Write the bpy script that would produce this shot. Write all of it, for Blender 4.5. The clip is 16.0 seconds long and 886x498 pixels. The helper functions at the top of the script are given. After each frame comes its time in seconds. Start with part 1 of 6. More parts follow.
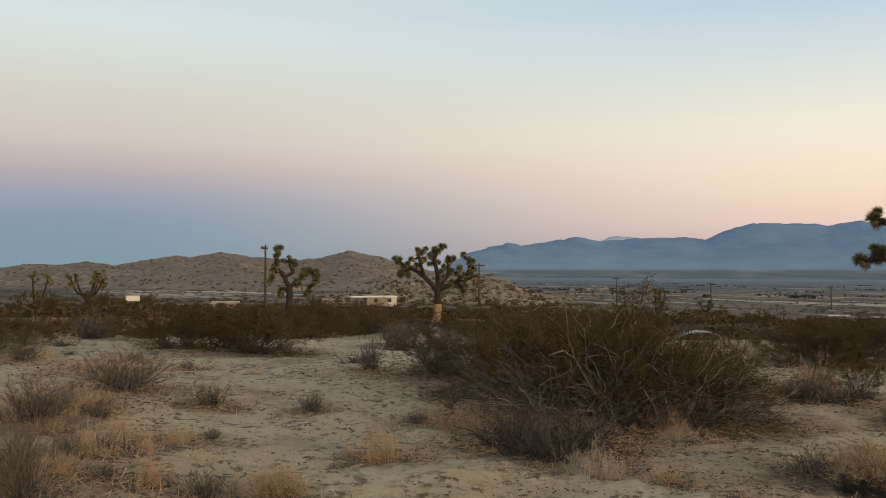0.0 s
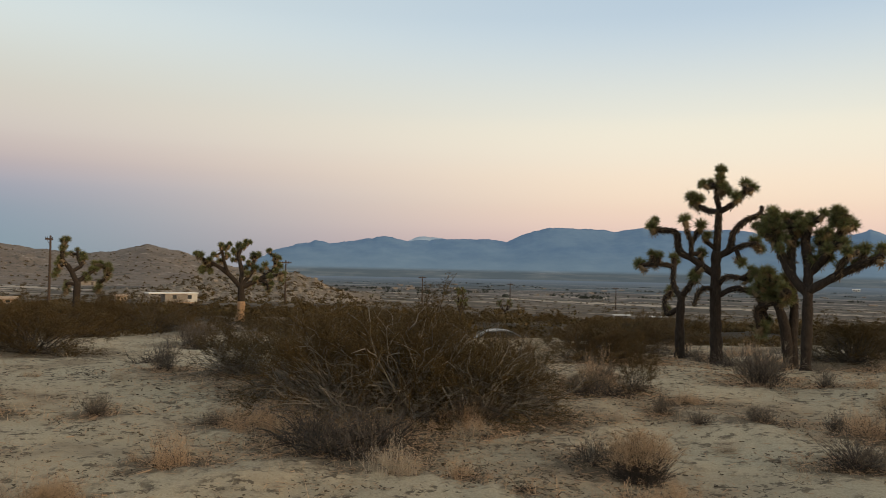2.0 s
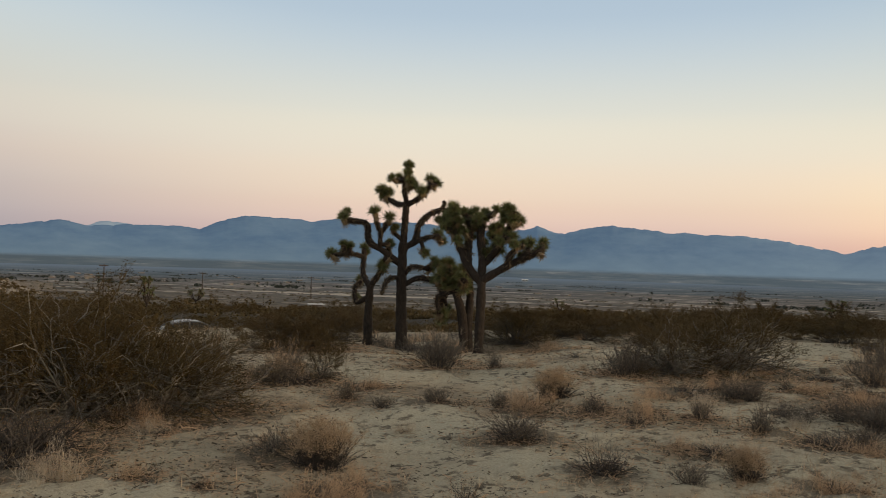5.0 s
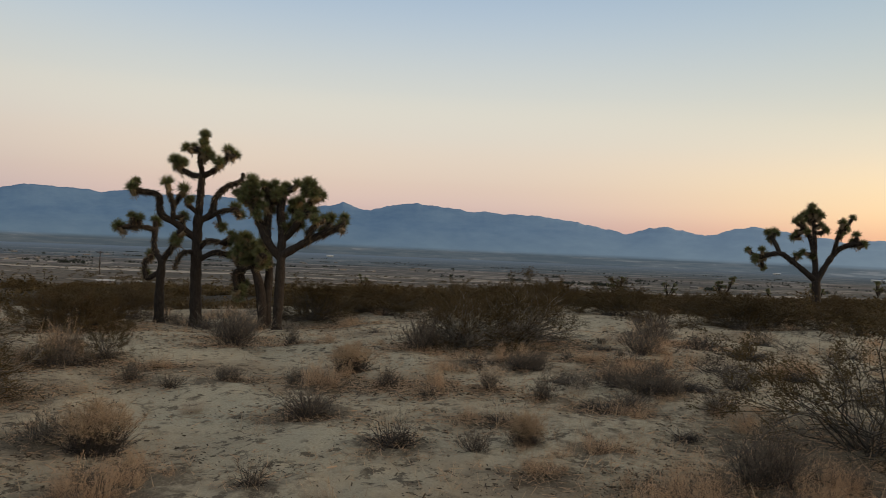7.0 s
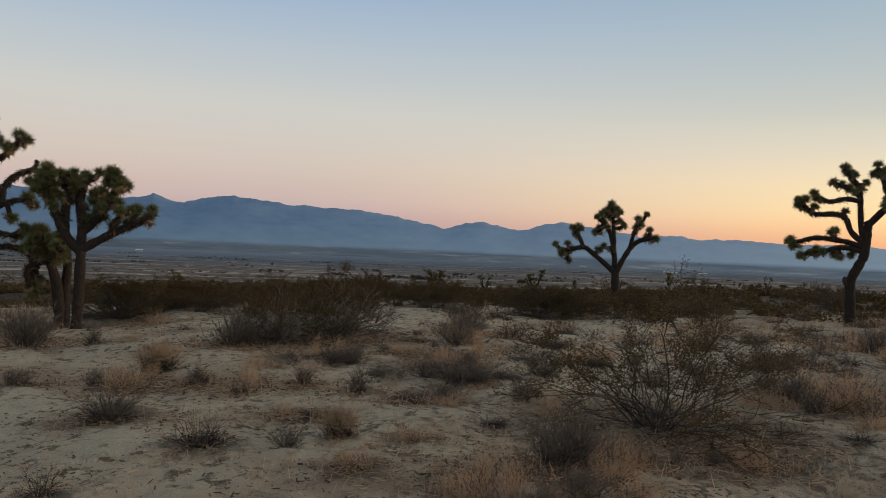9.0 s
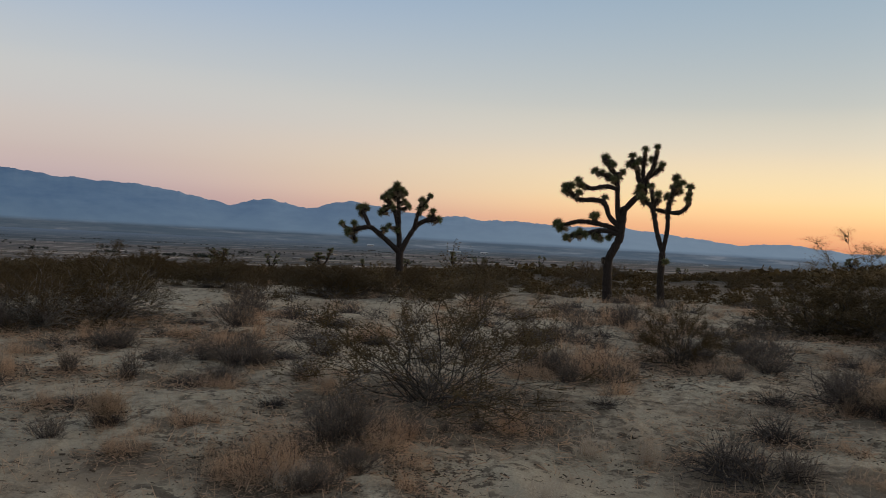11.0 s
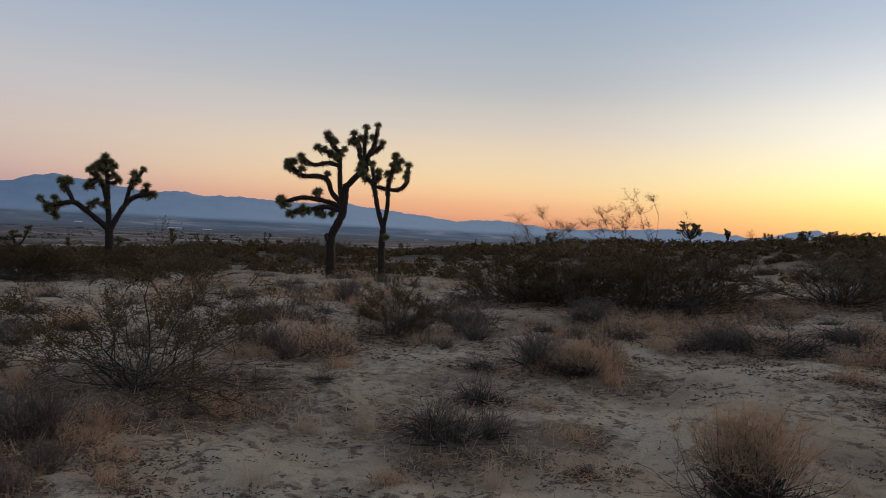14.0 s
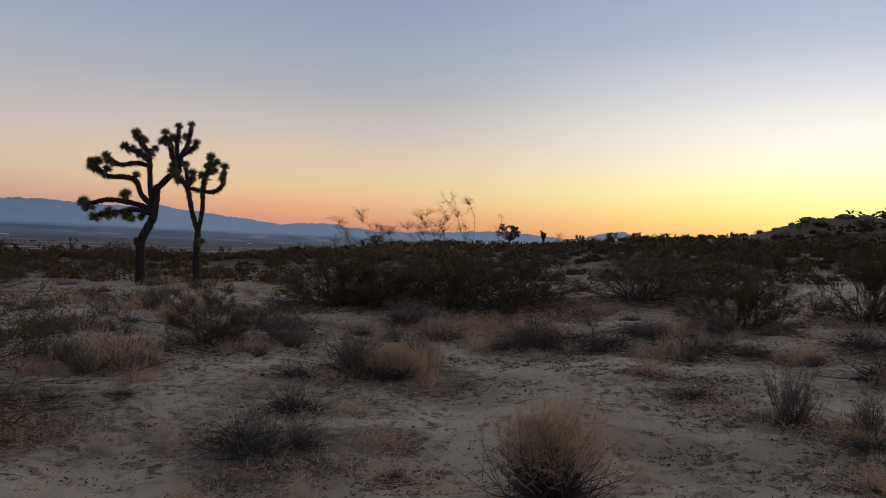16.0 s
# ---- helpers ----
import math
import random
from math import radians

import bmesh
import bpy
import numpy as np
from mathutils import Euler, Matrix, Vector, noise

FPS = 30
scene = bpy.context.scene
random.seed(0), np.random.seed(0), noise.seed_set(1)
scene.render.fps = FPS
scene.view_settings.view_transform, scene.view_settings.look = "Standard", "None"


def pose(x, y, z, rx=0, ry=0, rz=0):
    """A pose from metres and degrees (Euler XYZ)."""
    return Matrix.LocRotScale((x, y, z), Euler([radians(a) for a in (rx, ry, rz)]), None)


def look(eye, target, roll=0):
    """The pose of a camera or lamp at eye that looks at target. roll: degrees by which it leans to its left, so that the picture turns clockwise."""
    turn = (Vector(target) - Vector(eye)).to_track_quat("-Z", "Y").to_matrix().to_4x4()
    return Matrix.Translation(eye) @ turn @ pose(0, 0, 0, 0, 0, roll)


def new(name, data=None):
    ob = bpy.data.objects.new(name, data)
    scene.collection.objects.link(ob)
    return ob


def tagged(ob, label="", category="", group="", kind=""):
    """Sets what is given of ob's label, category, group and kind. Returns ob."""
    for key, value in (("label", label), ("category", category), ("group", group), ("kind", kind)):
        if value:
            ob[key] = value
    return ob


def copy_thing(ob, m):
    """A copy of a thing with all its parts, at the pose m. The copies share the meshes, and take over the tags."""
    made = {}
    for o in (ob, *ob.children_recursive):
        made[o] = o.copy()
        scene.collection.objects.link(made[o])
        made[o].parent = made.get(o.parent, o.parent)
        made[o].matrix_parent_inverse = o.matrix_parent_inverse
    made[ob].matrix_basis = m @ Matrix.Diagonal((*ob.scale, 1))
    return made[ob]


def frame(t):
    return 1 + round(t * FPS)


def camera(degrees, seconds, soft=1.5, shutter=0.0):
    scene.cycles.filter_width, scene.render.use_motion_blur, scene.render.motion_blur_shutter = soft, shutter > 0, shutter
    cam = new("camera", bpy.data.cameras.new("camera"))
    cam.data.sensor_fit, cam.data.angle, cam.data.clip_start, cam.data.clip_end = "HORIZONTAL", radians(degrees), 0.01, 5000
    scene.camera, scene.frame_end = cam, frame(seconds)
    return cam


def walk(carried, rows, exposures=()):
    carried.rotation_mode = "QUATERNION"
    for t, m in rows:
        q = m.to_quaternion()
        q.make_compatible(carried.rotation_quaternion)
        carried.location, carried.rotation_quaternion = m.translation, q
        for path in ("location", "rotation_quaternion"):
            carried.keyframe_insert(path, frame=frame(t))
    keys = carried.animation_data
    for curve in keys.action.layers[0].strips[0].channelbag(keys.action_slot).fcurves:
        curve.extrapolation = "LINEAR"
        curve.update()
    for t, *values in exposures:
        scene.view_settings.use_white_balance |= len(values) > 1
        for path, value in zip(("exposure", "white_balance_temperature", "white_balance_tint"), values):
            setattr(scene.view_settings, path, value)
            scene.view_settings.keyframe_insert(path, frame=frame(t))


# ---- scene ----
cam = camera(57.1, 16.0, soft=0.9, shutter=0.2)
EXPOSURES = [(0.0, 0.0, 6850, 10), (4.5, -0.12, 6800, 10), (8.5, -0.42, 6200, 12), (11.0, -0.56, 5900, 14), (12.0, -0.52, 5800, 15), (16.0, -0.89, 5560, 24)]
PATH = [
    (0, (0.01, -0.02, 1.528), (0.025, 1.98, 1.569), 0.0),
    (0.5, (-0.003, 0.042, 1.526), (0.124, 2.038, 1.5665), 0.55),
    (1, (0.019, 0.013, 1.526), (0.266, 1.997, 1.568), 0.9),
    (1.5, (0.032, 0.026, 1.521), (0.396, 1.992, 1.561), 1.1),
    (2, (0.049, -0.014, 1.529), (0.528, 1.928, 1.57), 1.1),
    (2.5, (0.055, -0.005, 1.534), (0.641, 1.907, 1.575), 1.3),
    (3, (0.071, -0.012, 1.536), (0.755, 1.867, 1.578), 1.4),
    (3.5, (0.102, -0.014, 1.522), (0.886, 1.825, 1.563), 1.4),
    (4, (0.111, -0.012, 1.528), (1.004, 1.778, 1.561), 1.5),
    (4.5, (0.124, -0.011, 1.527), (1.15, 1.706, 1.559), 1.8),
    (4.7, (0.126, -0.014, 1.526), (1.203, 1.671, 1.559), 1.8),
    (6.8, (0.213, -0.042, 1.523), (1.681, 1.316, 1.522), 2.3),
    (7, (0.219, -0.048, 1.52), (1.721, 1.273, 1.512), 2.4),
    (7.5, (0.223, -0.063, 1.517), (1.814, 1.15, 1.507), 2.2),
    (8, (0.216, -0.086, 1.525), (1.879, 1.025, 1.512), 2.1),
    (8.5, (0.225, -0.103, 1.527), (1.934, 0.936, 1.515), 2.3),
    (8.7, (0.243, -0.093, 1.513), (1.969, 0.918, 1.505), 2.4),
    (10.8, (0.102, -0.225, 1.556), (2.029, 0.311, 1.527), 2.8),
    (11, (0.121, -0.228, 1.552), (2.062, 0.253, 1.52), 3.1),
    (11.5, (0.121, -0.242, 1.55), (2.088, 0.119, 1.508), 3.3),
    (12, (0.105, -0.26, 1.559), (2.09, -0.015, 1.508), 3.3),
    (12.5, (0.115, -0.274, 1.559), (2.111, -0.151, 1.505), 3.2),
    (13, (0.122, -0.286, 1.558), (2.121, -0.275, 1.503), 3.1),
    (13.5, (0.143, -0.3, 1.555), (2.139, -0.403, 1.494), 3.0),
    (14, (0.121, -0.319, 1.563), (2.112, -0.5, 1.508), 3.0),
    (14.5, (0.132, -0.353, 1.566), (2.113, -0.627, 1.531), 3.2),
    (15, (0.141, -0.376, 1.571), (2.104, -0.755, 1.555), 3.1),
    (15.5, (0.17, -0.403, 1.569), (2.109, -0.892, 1.546), 2.7),
    (16, (0.188, -0.443, 1.573), (2.096, -1.04, 1.546), 2.7),
]
walk(cam, [(t, look(eye, target, roll)) for t, eye, target, roll in PATH],
     exposures=EXPOSURES)


# ---- sky and light ----
SUN_AZ = 140.0


def lin(r, g, b, gain=1.0):
    """Linear colour from 0-255 display values."""
    return tuple(gain * ((c / 255 / 12.92) if c < 10 else ((c / 255 + 0.055) / 1.055) ** 2.4) for c in (r, g, b)) + (1.0,)


def make_world():
    """Clear dusk sky: a ramp over height for four angles away from the sunset, blended between them."""
    w = bpy.data.worlds.new("dusk_sky")
    scene.world = w
    w.use_nodes = True
    nt = w.node_tree
    nt.nodes.clear()
    N, L = nt.nodes.new, nt.links.new

    def m(op, a, b=None, clamp=False):
        n = N("ShaderNodeMath")
        n.operation, n.use_clamp = op, clamp
        for i, v in enumerate((a, b)):
            if v is None:
                continue
            if isinstance(v, (int, float)):
                n.inputs[i].default_value = v
            else:
                L(v, n.inputs[i])
        return n.outputs[0]

    tc = N("ShaderNodeTexCoord")
    sep = N("ShaderNodeSeparateXYZ")
    L(tc.outputs["Generated"], sep.inputs[0])
    x, y, z = sep.outputs
    elev = m("MULTIPLY", m("ARCSINE", m("MINIMUM", m("MAXIMUM", z, -1.0), 1.0)), 57.29578)
    height = m("DIVIDE", m("ADD", elev, 2.0), 62.0, True)
    flat = m("SQRT", m("ADD", m("MULTIPLY", x, x), m("ADD", m("MULTIPLY", y, y), 1e-6)))
    sx, sy = math.sin(radians(SUN_AZ)), math.cos(radians(SUN_AZ))
    along = m("DIVIDE", m("ADD", m("MULTIPLY", x, sx), m("MULTIPLY", y, sy)), flat)
    away = m("MULTIPLY", m("ARCCOSINE", m("MINIMUM", m("MAXIMUM", along, -1.0), 1.0)), 57.29578)

    def ramp(stops, tint=(1, 1, 1)):
        n = N("ShaderNodeValToRGB")
        n.color_ramp.interpolation = "CARDINAL"
        els = n.color_ramp.elements
        while len(els) < len(stops):
            els.new(0.5)
        for el, (e, r, g, b, gain) in zip(els, stops):
            el.position, el.color = (e + 2) / 62, [c * t for c, t in zip(lin(r, g, b, gain / 3), (*tint, 1))]
        L(height, n.inputs[0])
        return n.outputs[0]

    def blend(a, b, fac):
        n = N("ShaderNodeMix")
        n.data_type = "RGBA"
        L(fac, n.inputs[0])
        L(a, n.inputs[6])
        L(b, n.inputs[7])
        return n.outputs[2]

    def part_way(lo, hi):
        n = N("ShaderNodeMapRange")
        n.interpolation_type = "SMOOTHSTEP"
        n.inputs[1].default_value, n.inputs[2].default_value = lo, hi
        L(away, n.inputs[0])
        return n.outputs[0]

    glow = ramp([(-2, 255, 150, 60, 1.9), (0.5, 255, 190, 88, 2.1), (3, 255, 236, 140, 2.2), (6, 255, 244, 200, 2.12), (9.5, 246, 240, 220, 1.85), (13, 216, 219, 217, 1.62), (18, 187, 197, 206, 1.55), (32, 176, 180, 188, 1.5), (60, 158, 160, 164, 1.4)], (1.0, 1.0, 0.91))
    side = ramp([(-2, 180, 110, 95, 1.6), (0.5, 222, 152, 115, 1.74), (1.9, 238, 183, 132, 1.78), (3.4, 238, 204, 156, 1.80), (6.4, 222, 204, 182, 1.70), (9.5, 192, 190, 188, 1.64), (17, 154, 170, 190, 1.60), (32, 160, 168, 182, 1.5), (60, 155, 158, 164, 1.4)], (1.0, 1.0, 0.84))
    belt = ramp([(-2, 170, 150, 155, 1.0), (0.8, 204, 173, 169, 1.05), (2.5, 228, 197, 183, 1.08), (4.5, 238, 213, 190, 1.1), (7.2, 238, 224, 203, 1.1), (10.5, 229, 227, 214, 1.06), (17, 190, 208, 222, 1.0), (32, 178, 185, 192, 1.05), (60, 158, 160, 164, 1.1)], (0.965, 1.0, 1.05))
    anti = ramp([(-2, 132, 153, 163, 1.0), (1.5, 130, 154, 169, 1.0), (3.5, 142, 157, 174, 1.0), (4.9, 163, 165, 179, 1.0), (6.3, 188, 177, 180, 1.0), (8.0, 206, 196, 191, 1.0), (11.5, 213, 212, 204, 1.0), (17, 209, 221, 224, 1.02), (45, 170, 174, 178, 1.0)], (0.97, 1.0, 1.03))
    colour = blend(glow, side, part_way(3, 40))
    colour = blend(colour, belt, part_way(38, 92))
    colour = blend(colour, anti, part_way(105, 165))
    bg = N("ShaderNodeBackground")
    bg.inputs[1].default_value = 3.0
    L(colour, bg.inputs[0])
    out = N("ShaderNodeOutputWorld")
    L(bg.outputs[0], out.inputs[0])


make_world()
sun = new("sun", bpy.data.lights.new("sun", "SUN"))
sun.data.energy, sun.data.angle, sun.data.color = 2.4, radians(24), (1.0, 0.70, 0.42)
s_az, s_el = radians(SUN_AZ), radians(6)
sun.matrix_world = look((0, 0, 50), (-50 * math.sin(s_az) * math.cos(s_el), -50 * math.cos(s_az) * math.cos(s_el), 50 - 50 * math.sin(s_el)))


# ---- materials ----
class Nodes:
    """Small helper to wire a node material."""

    def __init__(self, name):
        self.mat = bpy.data.materials.new(name)
        self.mat.use_nodes = True
        self.nt = self.mat.node_tree
        self.bsdf = self.nt.nodes["Principled BSDF"]
        self.bsdf.inputs["Specular IOR Level"].default_value = 0.2

    def node(self, kind, **inputs):
        n = self.nt.nodes.new(kind)
        for k, v in inputs.items():
            self.put(n.inputs[k.replace("_", " ")], v)
        return n

    def put(self, socket, v):
        if isinstance(v, bpy.types.NodeSocket):
            self.nt.links.new(v, socket)
        else:
            socket.default_value = v

    def pos(self):
        return self.node("ShaderNodeNewGeometry").outputs["Position"]

    def obj(self):
        return self.node("ShaderNodeTexCoord").outputs["Object"]

    def noise(self, vec, scale, detail=4.0, rough=0.6):
        n = self.node("ShaderNodeTexNoise", Scale=scale, Detail=detail, Roughness=rough)
        self.put(n.inputs["Vector"], vec)
        return n.outputs[0]

    def stretch(self, vec, sx, sy, sz):
        n = self.node("ShaderNodeVectorMath")
        n.operation = "MULTIPLY"
        self.put(n.inputs[0], vec)
        n.inputs[1].default_value = (sx, sy, sz)
        return n.outputs[0]

    def span(self, v, lo, hi, a=0.0, b=1.0):
        n = self.node("ShaderNodeMapRange")
        self.put(n.inputs[0], v)
        for i, q in enumerate((lo, hi, a, b)):
            self.put(n.inputs[i + 1], q)
        return n.outputs[0]

    def math(self, op, a, b=0.0):
        n = self.node("ShaderNodeMath")
        n.operation = op
        self.put(n.inputs[0], a)
        self.put(n.inputs[1], b)
        return n.outputs[0]

    def mix(self, fac, a, b):
        n = self.node("ShaderNodeMix")
        n.data_type = "RGBA"
        self.put(n.inputs[0], fac)
        self.put(n.inputs[6], a if isinstance(a, bpy.types.NodeSocket) else (*a, 1))
        self.put(n.inputs[7], b if isinstance(b, bpy.types.NodeSocket) else (*b, 1))
        return n.outputs[2]

    def bump(self, height, strength, distance):
        n = self.node("ShaderNodeBump", Strength=strength, Distance=distance, Height=height)
        self.put(self.bsdf.inputs["Normal"], n.outputs[0])

    def done(self, colour, rough=0.85, metal=0.0):
        self.put(self.bsdf.inputs["Base Color"], colour if isinstance(colour, bpy.types.NodeSocket) else (*colour, 1))
        self.put(self.bsdf.inputs["Roughness"], rough)
        self.put(self.bsdf.inputs["Metallic"], metal)
        return self.mat


def plant_mat(name, a, b, c, rough=0.75, thin=0.22):
    """Leaves or twigs: each piece takes a shade between a and b, each plant leans to c; some light passes through."""
    n = Nodes(name)
    isle = n.node("ShaderNodeNewGeometry").outputs["Random Per Island"]
    plant = n.node("ShaderNodeObjectInfo").outputs["Random"]
    col = n.mix(isle, a, b)
    col = n.mix(n.math("MULTIPLY", plant, 0.6), col, c)
    n.done(col, rough)
    lit = n.node("ShaderNodeBsdfTranslucent", Color=col)
    both = n.node("ShaderNodeMixShader", Fac=thin)
    n.put(both.inputs[1], n.bsdf.outputs[0])
    n.put(both.inputs[2], lit.outputs[0])
    n.put(n.nt.nodes["Material Output"].inputs["Surface"], both.outputs[0])
    return n.mat


def bark_mat(name, a, b):
    n = Nodes(name)
    p = n.obj()
    f = n.noise(n.stretch(p, 1, 1, 0.35), 26, 5, 0.7)
    g = n.noise(p, 3.0, 3)
    col = n.mix(n.span(f, 0.35, 0.7), a, b)
    col = n.mix(n.span(g, 0.35, 0.75, 0, 0.5), col, (a[0] * 0.5, a[1] * 0.5, a[2] * 0.5))
    n.bump(f, 0.9, 0.03)
    return n.done(col, 0.95)


def plain_mat(name, a, b, scale=6.0, rough=0.7, metal=0.0, bump=0.0):
    """Painted or bare surface with two scales of wear."""
    n = Nodes(name)
    p = n.obj()
    f = n.math("ADD", n.math("MULTIPLY", n.noise(p, scale, 5), 0.7), n.math("MULTIPLY", n.noise(p, scale * 0.13, 3), 0.5))
    if bump:
        n.bump(f, bump, 0.02)
    return n.done(n.mix(n.span(f, 0.4, 0.8), a, b), rough, metal)


def ground_mat():
    """Pale sand with darker litter close by, scrubland further out, dry valley fields far off, blued there by painted
    haze.
    """
    n = Nodes("desert_ground")
    p = n.pos()
    sep = n.node("ShaderNodeSeparateXYZ", Vector=p)
    x, y = sep.outputs[0], sep.outputs[1]
    r = n.math("SQRT", n.math("ADD", n.math("MULTIPLY", x, x), n.math("MULTIPLY", y, y)))
    grain = n.noise(p, 55, 4, 0.7)
    small = n.noise(p, 7.5, 6, 0.68)
    wide = n.noise(p, 0.55, 4, 0.55)
    sand = n.mix(n.span(grain, 0.3, 0.7), (0.36, 0.307, 0.212), (0.60, 0.515, 0.37))
    mid = n.noise(p, 1.9, 5, 0.6)
    sand = n.mix(n.span(wide, 0.35, 0.7), sand, (0.41, 0.325, 0.22))
    crumb = n.noise(n.stretch(p, 1.0, 1.0, 0.3), 8.5, 7, 0.68)
    litter = n.math("MULTIPLY", n.span(crumb, 0.525, 0.56), n.span(mid, 0.42, 0.54, 0.0, 1.0))
    near = n.mix(n.math("MULTIPLY", litter, 0.8), sand, (0.075, 0.055, 0.038))
    near = n.mix(n.math("MULTIPLY", n.span(wide, 0.54, 0.64), 0.4), near, (0.17, 0.12, 0.076))
    # brown plant litter, doubling as painted shade under the bushes
    cover = n.node("ShaderNodeAttribute")
    cover.attribute_name = "duff"
    duff = n.span(n.math("ADD", cover.outputs["Fac"], n.math("MULTIPLY", n.math("SUBTRACT", small, 0.5), 1.5)), 0.28, 0.62)
    near = n.mix(n.math("MULTIPLY", duff, 0.8), near, n.mix(n.span(grain, 0.35, 0.65), (0.07, 0.053, 0.038), (0.195, 0.148, 0.096)))
    patch = n.noise(p, 0.085, 5, 0.6)
    scrub = n.mix(n.span(patch, 0.42, 0.6), (0.055, 0.044, 0.031), (0.17, 0.13, 0.09))
    col = n.mix(n.span(r, 20, 36, 0.0, 1.0), near, scrub)
    u = n.math("MULTIPLY", n.math("SUBTRACT", x, y), 0.25)
    v = n.math("ADD", x, y)
    lay = n.node("ShaderNodeCombineXYZ", X=u, Y=v).outputs[0]
    field = n.noise(lay, 0.0036, 5, 0.62)
    strip = n.noise(lay, 0.011, 6, 0.68)
    speck = n.noise(n.stretch(p, 1.0, 1.0, 0.0), 0.16, 4, 0.7)
    valley = n.mix(n.span(field, 0.45, 0.55), (0.075, 0.066, 0.054), (0.15, 0.12, 0.097))
    valley = n.mix(n.span(strip, 0.54, 0.57, 0, 0.85), valley, (0.48, 0.40, 0.32))
    valley = n.mix(n.span(strip, 0.47, 0.43, 0, 0.75), valley, (0.05, 0.048, 0.038))
    valley = n.mix(n.span(speck, 0.55, 0.62, 0, 0.7), valley, (0.05, 0.047, 0.038))
    col = n.mix(n.span(r, 170, 420), col, valley)
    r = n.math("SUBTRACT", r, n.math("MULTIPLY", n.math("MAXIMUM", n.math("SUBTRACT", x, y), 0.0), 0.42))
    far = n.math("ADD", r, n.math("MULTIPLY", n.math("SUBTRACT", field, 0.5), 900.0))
    plain = n.mix(n.span(strip, 0.45, 0.57), (0.07, 0.066, 0.064), (0.175, 0.146, 0.128))
    plain = n.mix(n.span(strip, 0.585, 0.60, 0, 0.8), plain, (0.46, 0.40, 0.34))
    dots = n.noise(n.stretch(p, 1.0, 1.0, 0.0), 0.045, 6, 0.75)
    plain = n.mix(n.span(dots, 0.53, 0.60, 0, 0.75), plain, (0.05, 0.05, 0.044))
    plain = n.mix(n.span(dots, 0.41, 0.36, 0, 0.7), plain, (0.40, 0.35, 0.30))
    col = n.mix(n.span(far, 560, 900), col, plain)
    # far valley floor: its blue-grey is distance haze painted into the colour
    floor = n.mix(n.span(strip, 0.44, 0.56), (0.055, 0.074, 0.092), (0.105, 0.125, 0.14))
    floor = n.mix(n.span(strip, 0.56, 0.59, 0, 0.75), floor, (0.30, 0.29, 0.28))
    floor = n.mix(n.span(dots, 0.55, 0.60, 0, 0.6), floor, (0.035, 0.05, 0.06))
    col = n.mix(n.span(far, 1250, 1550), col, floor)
    # farthest plain fades to the same painted haze as the range's foot
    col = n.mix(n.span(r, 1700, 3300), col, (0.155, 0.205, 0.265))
    h = n.math("ADD", n.math("MULTIPLY", small, 1.0), n.math("ADD", n.math("MULTIPLY", grain, 0.25), n.math("MULTIPLY", mid, 1.6)))
    n.bump(h, 0.85, 0.07)
    return n.done(col, 0.95)


def range_mat(name, dark, pale, glow, dusk):
    """Far range seen through miles of air: haze is painted into the colour, and the backdrop glows a little, more so on
    the sunset side.
    """
    n = Nodes(name)
    p = n.pos()
    sep = n.node("ShaderNodeSeparateXYZ", Vector=p)
    f = n.noise(n.stretch(p, 1, 1, 2.2), 0.006, 6, 0.62)
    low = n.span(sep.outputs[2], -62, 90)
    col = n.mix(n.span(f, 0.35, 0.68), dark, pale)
    # painted haze, paler towards the foot
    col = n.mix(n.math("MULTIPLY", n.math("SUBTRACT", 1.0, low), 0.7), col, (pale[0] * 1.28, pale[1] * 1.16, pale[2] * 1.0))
    streak = n.noise(n.stretch(p, 1, 1, 14), 0.004, 5, 0.65)
    # apron in the far plain's hazed blue-grey
    apron = n.mix(n.span(streak, 0.44, 0.58), (0.070, 0.094, 0.115), (0.105, 0.126, 0.142))
    apron = n.mix(n.span(streak, 0.60, 0.64, 0, 0.35), apron, (0.26, 0.26, 0.26))
    foot = n.span(n.math("ADD", sep.outputs[2], n.math("MULTIPLY", streak, 8.0)), -4, -22)
    col = n.mix(foot, col, apron)
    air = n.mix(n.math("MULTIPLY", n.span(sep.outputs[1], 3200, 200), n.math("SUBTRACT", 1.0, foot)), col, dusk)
    # emission stands in for lit air before the range
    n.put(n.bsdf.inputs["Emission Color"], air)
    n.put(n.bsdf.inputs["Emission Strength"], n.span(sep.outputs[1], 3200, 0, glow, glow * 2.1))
    return n.done(col, 1.0)


def hill_mat(name, soil, rock, bush, scale):
    n = Nodes(name)
    p = n.pos()
    f = n.noise(p, scale, 6, 0.7)
    g = n.noise(p, scale * 0.18, 4, 0.6)
    s = n.noise(p, scale * 2.4, 3, 0.6)
    col = n.mix(n.span(g, 0.35, 0.65), soil, (soil[0] * 0.72, soil[1] * 0.72, soil[2] * 0.76))
    col = n.mix(n.span(f, 0.56, 0.66), col, rock)
    col = n.mix(n.span(s, 0.54, 0.61, 0, 0.8), col, bush)
    n.bump(f, 1.0, 1.2 / scale * 0.12)
    return n.done(col, 0.95)


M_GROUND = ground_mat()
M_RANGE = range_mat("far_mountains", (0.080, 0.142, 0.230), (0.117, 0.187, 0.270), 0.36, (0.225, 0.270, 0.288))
# paler still: thicker haze painted into the farther peak
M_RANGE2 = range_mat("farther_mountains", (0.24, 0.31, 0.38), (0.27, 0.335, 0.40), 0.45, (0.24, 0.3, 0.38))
M_HILL = hill_mat("brown_hill", (0.215, 0.172, 0.138), (0.33, 0.28, 0.24), (0.085, 0.078, 0.066), 0.05)
